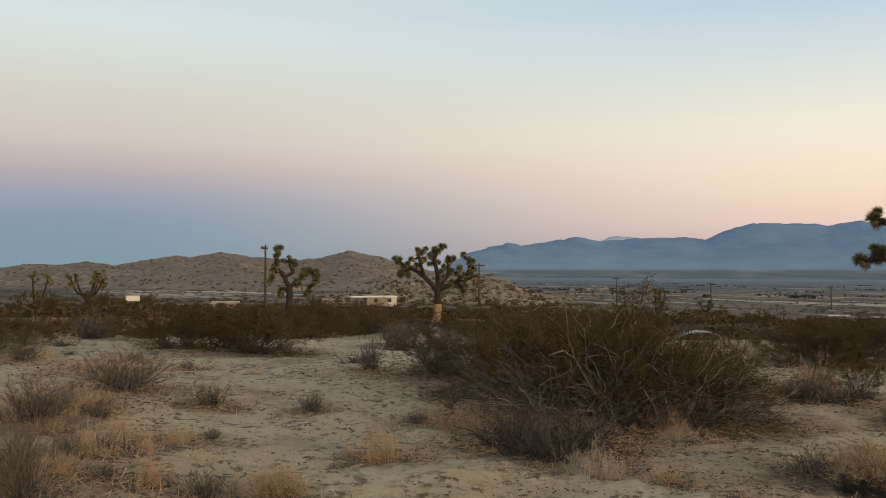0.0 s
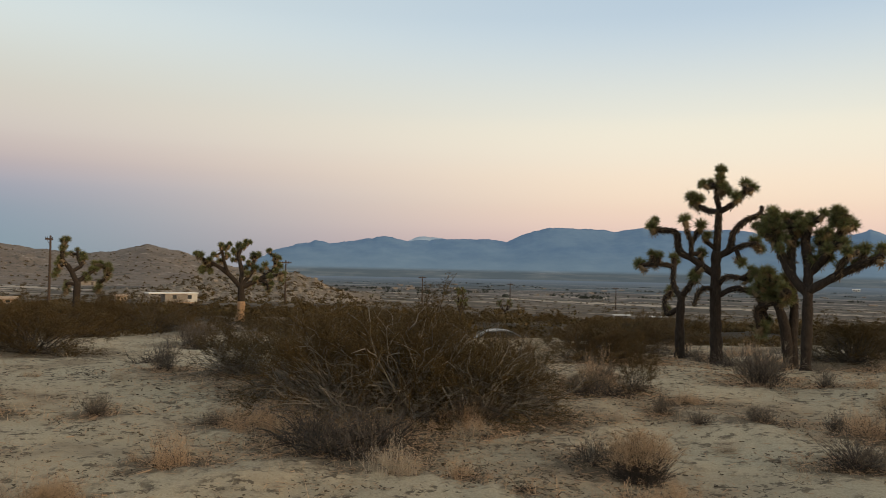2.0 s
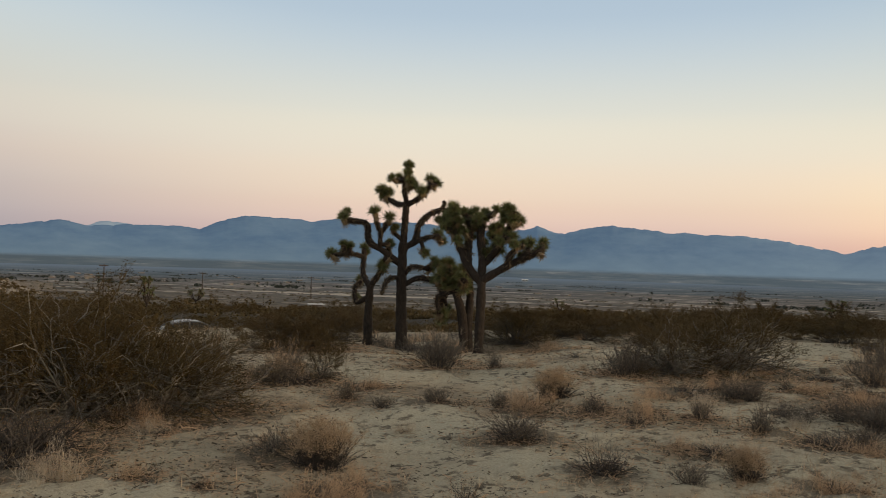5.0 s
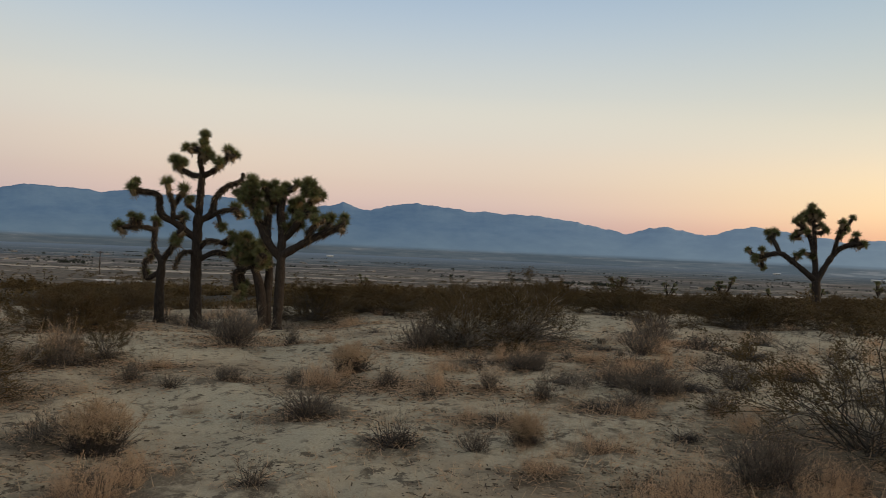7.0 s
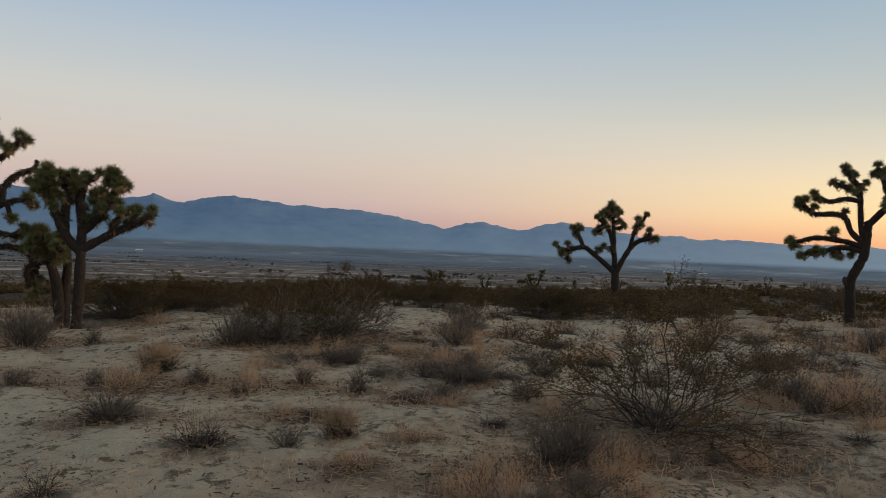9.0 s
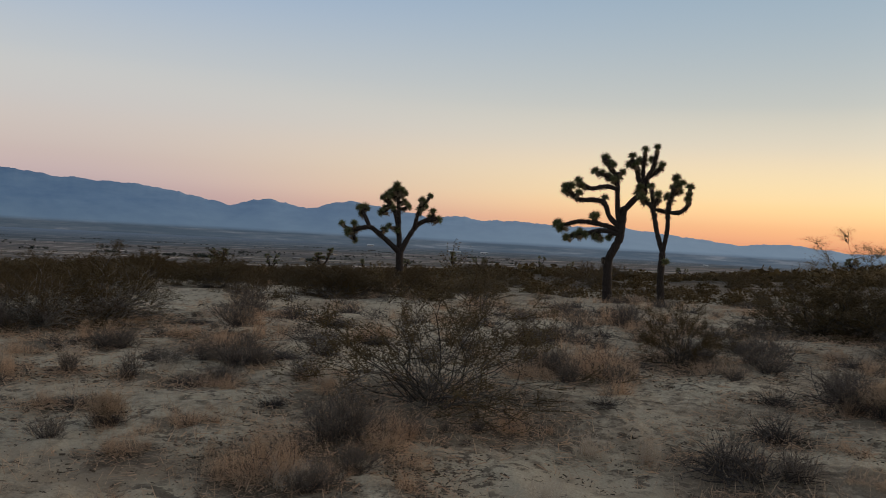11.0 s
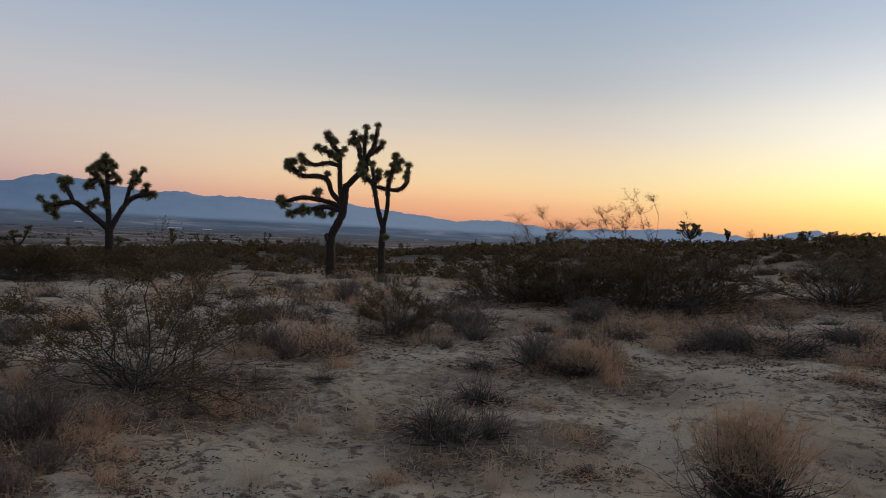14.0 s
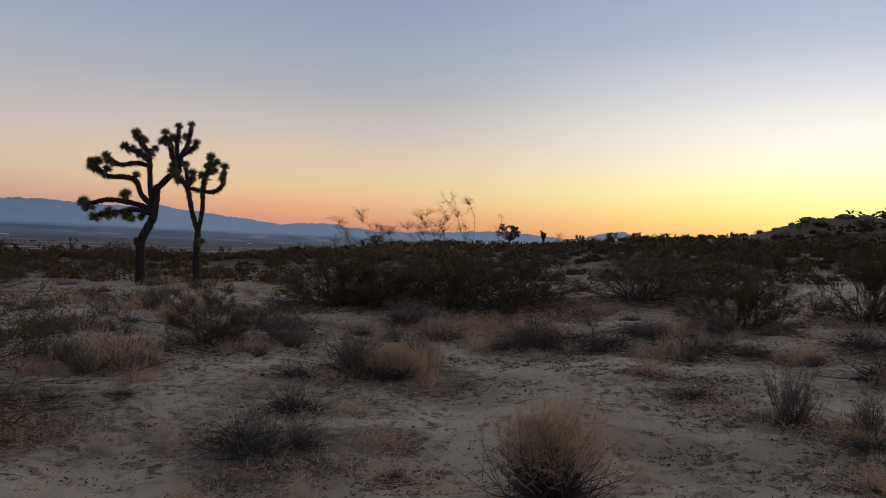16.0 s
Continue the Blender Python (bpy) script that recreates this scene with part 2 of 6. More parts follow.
M_KNOLL = hill_mat("rocky_knoll", (0.225, 0.178, 0.132), (0.36, 0.31, 0.25), (0.06, 0.055, 0.035), 0.45)
M_BARK = bark_mat("joshua_bark", (0.056, 0.043, 0.034), (0.017, 0.013, 0.011))
M_BARE = bark_mat("stripped_bark", (0.42, 0.27, 0.16), (0.2, 0.13, 0.085))
M_LEAF = plant_mat("joshua_leaf", (0.068, 0.085, 0.036), (0.25, 0.255, 0.115), (0.16, 0.155, 0.068), 0.5)
M_SHAG = plant_mat("dead_joshua_leaf", (0.20, 0.14, 0.08), (0.33, 0.25, 0.15), (0.17, 0.13, 0.085))
M_SKIRT = plant_mat("weathered_joshua_leaf", (0.075, 0.056, 0.04), (0.17, 0.125, 0.08), (0.1, 0.075, 0.05))
M_CREO = plant_mat("creosote_leaf", (0.040, 0.029, 0.012), (0.125, 0.086, 0.034), (0.095, 0.057, 0.023), 0.65, 0.26)
M_GROVE = plant_mat("valley_tree_leaf", (0.020, 0.026, 0.022), (0.055, 0.062, 0.046), (0.04, 0.045, 0.036), 0.7, 0.1)
# paler copy of the creosote leaf, with backlight painted into its colour
M_SPRIG = plant_mat("backlit_creosote_sprig", (0.10, 0.075, 0.035), (0.26, 0.19, 0.09), (0.20, 0.13, 0.06), 0.65, 0.55)
# darker copy of the creosote stem: silhouette painted into the colour
M_WAND = plant_mat("dark_creosote_stem", (0.03, 0.026, 0.021), (0.13, 0.11, 0.09), (0.06, 0.052, 0.042), 0.8, 0.0)
M_STEM = plant_mat("creosote_stem", (0.06, 0.052, 0.042), (0.30, 0.265, 0.225), (0.13, 0.113, 0.094), 0.8, 0.0)
M_STRAW = plant_mat("dry_grass", (0.30, 0.205, 0.13), (0.72, 0.53, 0.35), (0.52, 0.325, 0.195), 0.75, 0.42)
M_TIPS = plant_mat("dry_seed_head", (0.22, 0.155, 0.095), (0.64, 0.47, 0.31), (0.42, 0.295, 0.185), 0.75, 0.42)
M_PALE = plant_mat("bleached_grass", (0.36, 0.29, 0.21), (0.62, 0.53, 0.42), (0.5, 0.4, 0.3), 0.75, 0.4)
M_GREY = plant_mat("grey_twig", (0.07, 0.058, 0.048), (0.25, 0.205, 0.16), (0.13, 0.105, 0.085))
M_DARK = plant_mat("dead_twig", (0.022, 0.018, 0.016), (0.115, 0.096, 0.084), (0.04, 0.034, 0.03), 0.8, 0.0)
M_LITTER = plant_mat("ground_litter", (0.026, 0.019, 0.014), (0.13, 0.092, 0.06), (0.1, 0.075, 0.05))
M_BLEACH = bark_mat("bleached_wood", (0.29, 0.255, 0.21), (0.17, 0.15, 0.125))
M_CRAG = plain_mat("dark_granite", (0.21, 0.17, 0.14), (0.12, 0.095, 0.08), 2.0, 0.9, 0.0, 0.8)
M_ROCK = plain_mat("granite", (0.33, 0.285, 0.235), (0.20, 0.168, 0.135), 2.0, 0.9, 0.0, 0.8)
M_POLE = bark_mat("creosoted_pole", (0.10, 0.07, 0.055), (0.05, 0.037, 0.03))
M_WHITE = plain_mat("white_paint", (0.58, 0.56, 0.53), (0.44, 0.42, 0.39), 1.2, 0.5)
M_ROOF = plain_mat("pale_roof", (0.78, 0.76, 0.72), (0.62, 0.6, 0.57), 1.0, 0.45)
M_TAN = plain_mat("tan_wall", (0.46, 0.34, 0.24), (0.36, 0.26, 0.18), 1.5, 0.8)
M_DRAB = plain_mat("weathered_siding", (0.29, 0.255, 0.225), (0.2, 0.175, 0.155), 1.5, 0.7)
M_GLASS = plain_mat("dark_window", (0.03, 0.035, 0.04), (0.05, 0.055, 0.06), 1.0, 0.12)
M_SHINGLE = plain_mat("dark_shingle", (0.07, 0.06, 0.055), (0.12, 0.1, 0.09), 2.0, 0.9)
M_CAR = plain_mat("silver_paint", (0.20, 0.22, 0.24), (0.17, 0.19, 0.21), 2.0, 0.3, 0.5)
M_TYRE = plain_mat("tyre_rubber", (0.025, 0.025, 0.025), (0.04, 0.04, 0.04), 9.0, 0.9)

# ---- land ----
# terrain begin
RADII = [0.0, 6.0, 12.0, 22.0, 55.0, 150.0, 500.0, 1500.0, 4600.0]
AZIMUTHS = [-180, -60, -30, 0, 30, 60, 90, 110, 125, 140, 180]
BEHIND = [0.0, 0.20, 0.30, 0.50, 1.0, 2.0, 3.0, -10.0, -50.0]
HEIGHTS = {
    -180: BEHIND,
    -60: [0.0, 0.08, 0.05, -0.10, -1.2, -3.6, -11.0, -28.0, -50.0],
    -30: [0.0, 0.05, 0.00, -0.30, -1.6, -4.5, -12.0, -30.0, -55.0],
    0: [0.0, 0.00, -0.13, -0.50, -2.1, -6.0, -15.0, -36.0, -58.0],
    30: [0.0, 0.00, -0.10, -0.42, -2.3, -7.3, -19.0, -40.0, -58.0],
    60: [0.0, 0.12, 0.12, 0.00, -1.6, -6.0, -19.5, -42.0, -60.0],
    90: [0.0, 0.05, 0.10, 0.00, -0.6, -3.4, -14.0, -38.0, -63.0],
    110: [0.0, 0.15, 0.25, 0.30, 0.45, 0.6, -2.0, -25.0, -63.0],
    125: [0.0, 0.25, 0.40, 0.60, 1.5, 3.2, 3.0, -15.0, -60.0],
    140: [0.0, 0.30, 0.50, 0.80, 1.9, 4.2, 4.0, -10.0, -55.0],
    180: BEHIND,
}
TABLE = np.array([HEIGHTS[a] for a in AZIMUTHS])


def ease(k):
    return k * k * (3 - 2 * k)


def land(x, y):
    """Height of the bare land at x, y; takes numbers or arrays."""
    x, y = np.asarray(x, float), np.asarray(y, float)
    r = np.sqrt(x * x + y * y)
    az = np.degrees(np.arctan2(x, y))
    q = np.log(np.maximum(r, 0.01) + 3.0)
    knots = np.log(np.array(RADII) + 3.0)
    j = np.clip(np.searchsorted(knots, q, side="right") - 1, 0, len(RADII) - 2)
    kr = np.clip((q - knots[j]) / (knots[j + 1] - knots[j]), 0, 1)
    az_knots = np.array(AZIMUTHS, float)
    i = np.clip(np.searchsorted(az_knots, az, side="right") - 1, 0, len(AZIMUTHS) - 2)
    ka = ease(np.clip((az - az_knots[i]) / (az_knots[i + 1] - az_knots[i]), 0, 1))
    z = (1 - ka) * ((1 - kr) * TABLE[i, j] + kr * TABLE[i, j + 1]) + ka * ((1 - kr) * TABLE[i + 1, j] + kr * TABLE[i + 1, j + 1])
    # rocky rise on the sunset side, and the wash in which the car stands
    def bump(az0, r0, wide, high):
        cx, cy = r0 * math.sin(math.radians(az0)), r0 * math.cos(math.radians(az0))
        return high * np.exp(-(((x - cx) ** 2 + (y - cy) ** 2) / wide**2) ** 1.6)
    z = z + bump(140.5, 92.0, 19.0, 2.7) + bump(131.8, 84.0, 4.0, 0.7)
    z = z + bump(19.0, 46.0, 12.0, -1.60)
    # soft hummocks
    amp = np.clip(r / 6.0, 0.0, 1.0) * (0.035 + 0.0012 * np.minimum(r, 150.0))
    z = z + amp * (np.sin(x * 0.93 + 1.3 * np.sin(y * 0.41)) * np.cos(y * 0.77 + 0.9 * np.sin(x * 0.37)) + 0.5 * np.sin(x * 2.1 + y * 1.3) * np.sin(y * 2.4 - x * 0.6))
    return z
# terrain end


def place(az, r):
    """Point on the land at an azimuth (clockwise from +y) and a distance."""
    x, y = r * math.sin(radians(az)), r * math.cos(radians(az))
    return x, y, float(land(x, y))


class Geo:
    """Gathers faces, then becomes one mesh."""

    def __init__(self):
        self.v, self.f, self.m = [], [], []

    def tube(self, pts, rads, sides=5, mat=0):
        pts = [Vector(p) for p in pts]
        start = len(self.v)
        for i, p in enumerate(pts):
            d = pts[min(i + 1, len(pts) - 1)] - pts[max(i - 1, 0)]
            d.normalize()
            a = d.orthogonal().normalized() if i == 0 else (a - d * a.dot(d)).normalized()
            b = d.cross(a)
            for k in range(sides):
                t = 2 * math.pi * k / sides
                self.v.append(p + (a * math.cos(t) + b * math.sin(t)) * rads[i])
        for i in range(len(pts) - 1):
            o = start + i * sides
            for k in range(sides):
                k2 = (k + 1) % sides
                self.f.append((o + k, o + k2, o + sides + k2, o + sides + k))
                self.m.append(mat)
        self.v.append(pts[-1] + (pts[-1] - pts[-2]).normalized() * rads[-1] * 0.6)
        o = start + (len(pts) - 1) * sides
        for k in range(sides):
            self.f.append((o + k, o + (k + 1) % sides, len(self.v) - 1))
            self.m.append(mat)

    def blade(self, base, way, length, width, droop=0.0, mat=0, segs=2):
        """A narrow leaf that tapers to a point."""
        way = Vector(way).normalized()
        side = way.cross(Vector((random.uniform(-1, 1), random.uniform(-1, 1), random.uniform(-1, 1)))).normalized()
        p, d = Vector(base), way.copy()
        start = len(self.v)
        for i in range(segs):
            w = width * (1 - 0.75 * i / segs)
            self.v += [p - side * w / 2, p + side * w / 2]
            p = p + d * (length / segs)
            d = (d + Vector((0, 0, -droop / segs))).normalized()
        self.v.append(p)
        for i in range(segs - 1):
            o = start + 2 * i
            self.f.append((o, o + 1, o + 3, o + 2))
            self.m.append(mat)
        o = start + 2 * (segs - 1)
        self.f.append((o, o + 1, o + 2))
        self.m.append(mat)

    def leaf(self, at, size, mat=0):
        """A small diamond leaf in a random attitude."""
        a = Vector((random.gauss(0, 1), random.gauss(0, 1), random.gauss(0, 1))).normalized()
        b = a.orthogonal().normalized()
        at, n = Vector(at), len(self.v)
        self.v += [at - a * size, at + b * size * 0.45, at + a * size, at - b * size * 0.45]
        self.f.append((n, n + 1, n + 2, n + 3))
        self.m.append(mat)

    def box(self, lo, hi, mat=0, bevel=0.0):
        """A box, with cut vertical edges if bevel is given."""
        (x0, y0, z0), (x1, y1, z1) = lo, hi
        c = bevel
        ring = [(x0 + c, y0), (x1 - c, y0), (x1, y0 + c), (x1, y1 - c), (x1 - c, y1), (x0 + c, y1), (x0, y1 - c), (x0, y0 + c)] if c else [(x0, y0), (x1, y0), (x1, y1), (x0, y1)]
        n, k = len(self.v), len(ring)
        self.v += [Vector((a, b, z0)) for a, b in ring] + [Vector((a, b, z1)) for a, b in ring]
        self.f += [tuple(n + i for i in reversed(range(k))), tuple(n + k + i for i in range(k))]
        self.f += [(n + i, n + (i + 1) % k, n + k + (i + 1) % k, n + k + i) for i in range(k)]
        self.m += [mat] * (k + 2)

    def mesh(self, name, mats, smooth=True):
        me = bpy.data.meshes.new(name)
        me.from_pydata([tuple(p) for p in self.v], [], self.f)
        for mt in mats if isinstance(mats, (list, tuple)) else [mats]:
            me.materials.append(mt)
        me.polygons.foreach_set("material_index", self.m)
        me.polygons.foreach_set("use_smooth", [smooth] * len(self.f))
        me.update()
        return me


def part(name, data, parent, m=None, label=""):
    """One mesh object under a thing; data is a finished mesh."""
    ob = new(name, data)
    ob.parent = parent
    if m is not None:
        ob.matrix_basis = m
    return tagged(ob, label, kind="stuff" if name in ("twiggery", "dead_leaf_skirt", "grass", "fuzz", "branchwork", "foliage", "sprig") else "")


def thing(name, m, label, category, group=""):
    ob = new(name)
    ob.empty_display_size = 0.2
    ob.matrix_basis = m
    return tagged(ob, label, category, group)


def sheet(name, V, nu, nv, mat, smooth=True):
    """A grid mesh of nu by nv vertices."""
    idx = np.arange(nu * nv).reshape(nu, nv)
    q = np.stack([idx[:-1, :-1], idx[1:, :-1], idx[1:, 1:], idx[:-1, 1:]], -1).reshape(-1, 4)
    me = bpy.data.meshes.new(name)
    me.from_pydata(V.tolist(), [], q.tolist())
    me.polygons.foreach_set("use_smooth", [smooth] * len(q))
    me.materials.append(mat)
    me.update()
    return me


def build_ground():
    az = np.radians(np.concatenate([np.arange(-40, 142, 0.5), np.arange(142, 321, 3.0)]))
    az = np.append(az, az[0] + 2 * math.pi)
    rr = np.concatenate([[0.0, 0.5, 1.0, 1.5], np.geomspace(2.0, 30, 190), np.geomspace(30.6, 4650, 210)])
    A, R = np.meshgrid(az, rr, indexing="ij")
    X, Y = R * np.sin(A), R * np.cos(A)
    Z = land(X, Y)
    rng = np.random.default_rng(4)
    near = np.clip((26 - R) / 8, 0, 1)
    rough = np.zeros(R.shape)
    for i, j in zip(*np.nonzero(near)):
        x, y = X[i, j], Y[i, j]
        rough[i, j] = 0.05 * noise.noise((x * 1.1, y * 1.1, 1.0)) + 0.03 * noise.noise((x * 3.3, y * 3.3, 2.0)) + 0.012 * noise.noise((x * 8.0, y * 8.0, 3.0))
    Z = Z + near * (rough + rng.normal(0, 0.004, Z.shape))
    V = np.stack([X, Y, Z], -1).reshape(-1, 3)
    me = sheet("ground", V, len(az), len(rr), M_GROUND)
    # litter round each plant, which also paints the shadow at its foot
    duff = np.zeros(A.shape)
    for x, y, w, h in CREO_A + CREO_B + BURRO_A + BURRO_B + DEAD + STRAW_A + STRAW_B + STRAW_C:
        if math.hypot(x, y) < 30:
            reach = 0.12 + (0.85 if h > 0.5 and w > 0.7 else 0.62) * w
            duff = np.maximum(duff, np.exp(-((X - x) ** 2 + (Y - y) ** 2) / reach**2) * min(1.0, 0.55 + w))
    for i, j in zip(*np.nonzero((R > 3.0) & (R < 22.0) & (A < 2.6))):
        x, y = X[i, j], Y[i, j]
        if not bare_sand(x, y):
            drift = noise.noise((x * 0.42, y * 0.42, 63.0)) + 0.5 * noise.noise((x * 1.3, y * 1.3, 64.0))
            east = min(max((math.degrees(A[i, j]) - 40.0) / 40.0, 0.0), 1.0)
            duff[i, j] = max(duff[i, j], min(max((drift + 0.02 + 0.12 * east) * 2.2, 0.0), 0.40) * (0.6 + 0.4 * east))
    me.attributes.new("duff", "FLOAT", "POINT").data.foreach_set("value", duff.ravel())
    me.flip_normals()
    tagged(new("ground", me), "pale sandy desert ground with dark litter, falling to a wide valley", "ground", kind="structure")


def fractal(x, y, octaves=5):
    """Smooth ridged noise in arrays."""
    out, amp = np.zeros_like(x), 1.0
    for o in range(octaves):
        f = 2.0**o
        vals = [noise.noise((a * f, b * f, o * 7.3)) for a, b in zip(x.ravel(), y.ravel())]
        out += amp * (0.5 - np.abs(np.array(vals).reshape(x.shape)))
        amp *= 0.5
    return out


def range_mesh(name, profile, r_foot, r_crest, foot_elev, mat, rough, step=0.2, layers=16, grain=60.0, crag=0.09, slope=1):
    """A ridge of land whose crest follows heights (azimuth, degrees above level), with gullied slopes."""
    pa, pe = zip(*profile)
    az = np.arange(pa[0], pa[-1] + step / 2, step)
    el = np.interp(az, pa, pe)
    wide = max(3, int(2.6 / step) | 1)
    calm = np.convolve(np.pad(el, wide // 2, mode="edge"), np.ones(wide) / wide, "valid")
    el = el + crag * np.array([noise.noise((a * 0.9, 3.0, 0.0)) + 0.6 * noise.noise((a * 2.3, 8.0, 0.0)) + 0.35 * noise.noise((a * 5.7, 5.0, 0.0)) for a in az])
    k = np.concatenate([np.linspace(0, 1, layers), [1.1, 1.25]])
    layers += 2
    A, K = np.meshgrid(np.radians(az), k, indexing="ij")
    body = np.clip(K, 0, 1) ** (7 if slope != 1 else 2)
    E = calm[:, None] * (1 - body) + el[:, None] * body
    R = r_foot + (r_crest - r_foot) * K
    X, Y = R * np.sin(A), R * np.cos(A)
    crest = 1.53 + r_crest * np.tan(np.radians(E))
    foot = 1.53 + r_foot * math.tan(radians(foot_elev)) - rough * 0.3
    up = np.where(K <= 1, np.minimum(K, 1) ** 1.25, 1 - (K - 1) * 3.0)
    n = fractal(X / grain, Y / grain) if slope == 1 else fractal(np.degrees(A) * 0.42 + 0.35 * np.sin(K * 5 + np.degrees(A) * 0.3) + K * 0.9, K * slope)
    n = n - n.mean()
    Z = foot + (crest - foot) * up + n * rough * np.clip(1 - np.abs(K - 1) * 0.9, 0.12, 1) * np.clip(np.abs(1 - K) * 3.2, 0.06, 1) * np.clip(K * 3, 0, 1)
    V = np.stack([X, Y, Z], -1).reshape(-1, 3)
    me = sheet(name, V, len(az), layers, mat)
    me.flip_normals()
    return me


RIDGE_WEST = [(-1, -0.8), (2.2, 0.9), (3.2, 1.16), (4.9, 1.55), (6.4, 1.46), (7.9, 1.69), (9.8, 2.01), (11.1, 1.71), (13.5, 1.84), (17.1, 1.94), (18.3, 1.72), (19.4, 2.28), (21.4, 2.82), (23.2, 2.72), (24.0, 2.76), (25.8, 2.55), (27.3, 2.82), (29.5, 2.62), (33, 2.75), (36, 2.45), (39.4, 2.31), (41.6, 2.66), (43.5, 2.24)]
RIDGE_EAST = [(43.5, 2.24), (45, 2.72), (46.8, 2.9), (50.1, 2.52), (55.3, 2.33), (58.0, 2.02), (61.3, 1.31), (62.8, 1.80), (64.0, 1.86), (66.5, 1.39), (68.3, 1.89), (69.7, 2.07), (75.5, 1.22), (77.1, 1.48), (78.8, 1.21), (80.7, 1.33), (84.2, 1.12), (88.3, 1.25), (91.0, 0.95), (93.5, 0.70), (96.0, 0.44), (99.1, 0.65), (102.5, 0.24), (106, 0.35), (110, 0.58), (112.7, 0.63), (115.9, 0.26), (119.7, 1.02), (121.2, 0.63), (125, 0.1), (130, -0.4), (142, -0.6)]


def build_distance():
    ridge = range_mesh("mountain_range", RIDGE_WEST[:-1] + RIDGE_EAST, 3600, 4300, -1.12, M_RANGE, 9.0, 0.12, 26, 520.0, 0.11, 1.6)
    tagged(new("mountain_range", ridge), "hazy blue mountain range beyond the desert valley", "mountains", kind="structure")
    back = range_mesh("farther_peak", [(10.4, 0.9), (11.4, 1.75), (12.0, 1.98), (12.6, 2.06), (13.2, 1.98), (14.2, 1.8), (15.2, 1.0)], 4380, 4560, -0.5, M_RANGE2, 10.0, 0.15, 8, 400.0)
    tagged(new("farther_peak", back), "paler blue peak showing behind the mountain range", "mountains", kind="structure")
    hills = range_mesh("brown_hills", [(-44, 0.2), (-36, 0.5), (-31, -0.1), (-28.1, -0.16), (-26.2, 0.16), (-25.0, 0.02), (-23.0, 0.27), (-21.6, 0.02), (-17.8, 0.66), (-16.7, 0.55), (-14.9, 0.90), (-12.6, 0.60), (-10.0, 0.33), (-8.0, 0.61), (-6.1, 1.05), (-4.5, 0.73), (-2.9, 0.30), (-1, -0.2), (1.5, -0.9), (3, -1.6)], 700, 1750, -1.75, M_HILL, 34.0, 0.12, 40, 170.0, 0.09)
    tagged(new("brown_hills", hills), "bare brown rocky hills scattered with boulders", "hills", kind="structure")
    knoll = range_mesh("rocky_knoll", [(-9, -2.6), (-6, -1.9), (-3, -1.1), (0, -0.75), (2.4, -0.62), (3.6, -0.66), (5.2, -1.2), (6.6, -1.9), (8.2, -2.5), (9.5, -2.9)], 210, 300, -2.75, M_KNOLL, 2.2, 0.1, 34, 16.0)
    tagged(new("rocky_knoll", knoll), "low rocky knoll covered with pale boulders and scrub", "hill", kind="structure")


build_distance()

# ---- plants ----
def curve_points(pts, n=5):
    """Smooth points through the given ones."""
    pts = [Vector(p) for p in pts]
    if len(pts) == 2:
        return [pts[0].lerp(pts[1], i / n) for i in range(n + 1)]
    ext = [pts[0] * 2 - pts[1]] + pts + [pts[-1] * 2 - pts[-2]]
    out = []
    for i in range(1, len(ext) - 2):
        a, b, c, d = ext[i - 1:i + 3]
        for k in range(n):
            t = k / n
            out.append(0.5 * ((2 * b) + (c - a) * t + (2 * a - 5 * b + 4 * c - d) * t * t + (3 * b - a - 3 * c + d) * t ** 3))
    return out + [pts[-1]]


def rosette_mesh(seed, live=200, dead=64):
    """Ball of stiff dagger leaves round a limb's end, with brown dead ones bent back along it."""
    random.seed(seed)
    g = Geo()
    g.tube([(0, 0, -0.24), (0, 0, -0.1), (0, 0, 0.04)], [0.055, 0.07, 0.03], 6, 1)
    for i in range(live):
        pol, t = math.acos(1 - 1.25 * (i + 0.5) / live), i * 2.39996 + random.uniform(-0.2, 0.2)
        d = Vector((math.sin(pol) * math.cos(t), math.sin(pol) * math.sin(t), math.cos(pol)))
        g.blade(Vector((0, 0, -0.03)) + d * 0.03, d, random.uniform(0.13, 0.215), 0.019, random.uniform(-0.05, 0.12), 0, 2)
    for i in range(dead):
        t, h = random.uniform(0, 6.283), random.uniform(-0.30, -0.03)
        pol = random.uniform(1.7, 2.6)
        d = Vector((math.sin(pol) * math.cos(t), math.sin(pol) * math.sin(t), math.cos(pol)))
        g.blade(Vector((0.05 * math.cos(t), 0.05 * math.sin(t), h)), d, random.uniform(0.06, 0.12), 0.018, 0.1, 1, 2)
    return g.mesh("leaf_rosette", [M_LEAF, M_SHAG], False)


ROSETTES = [rosette_mesh(100 + i) for i in range(5)]


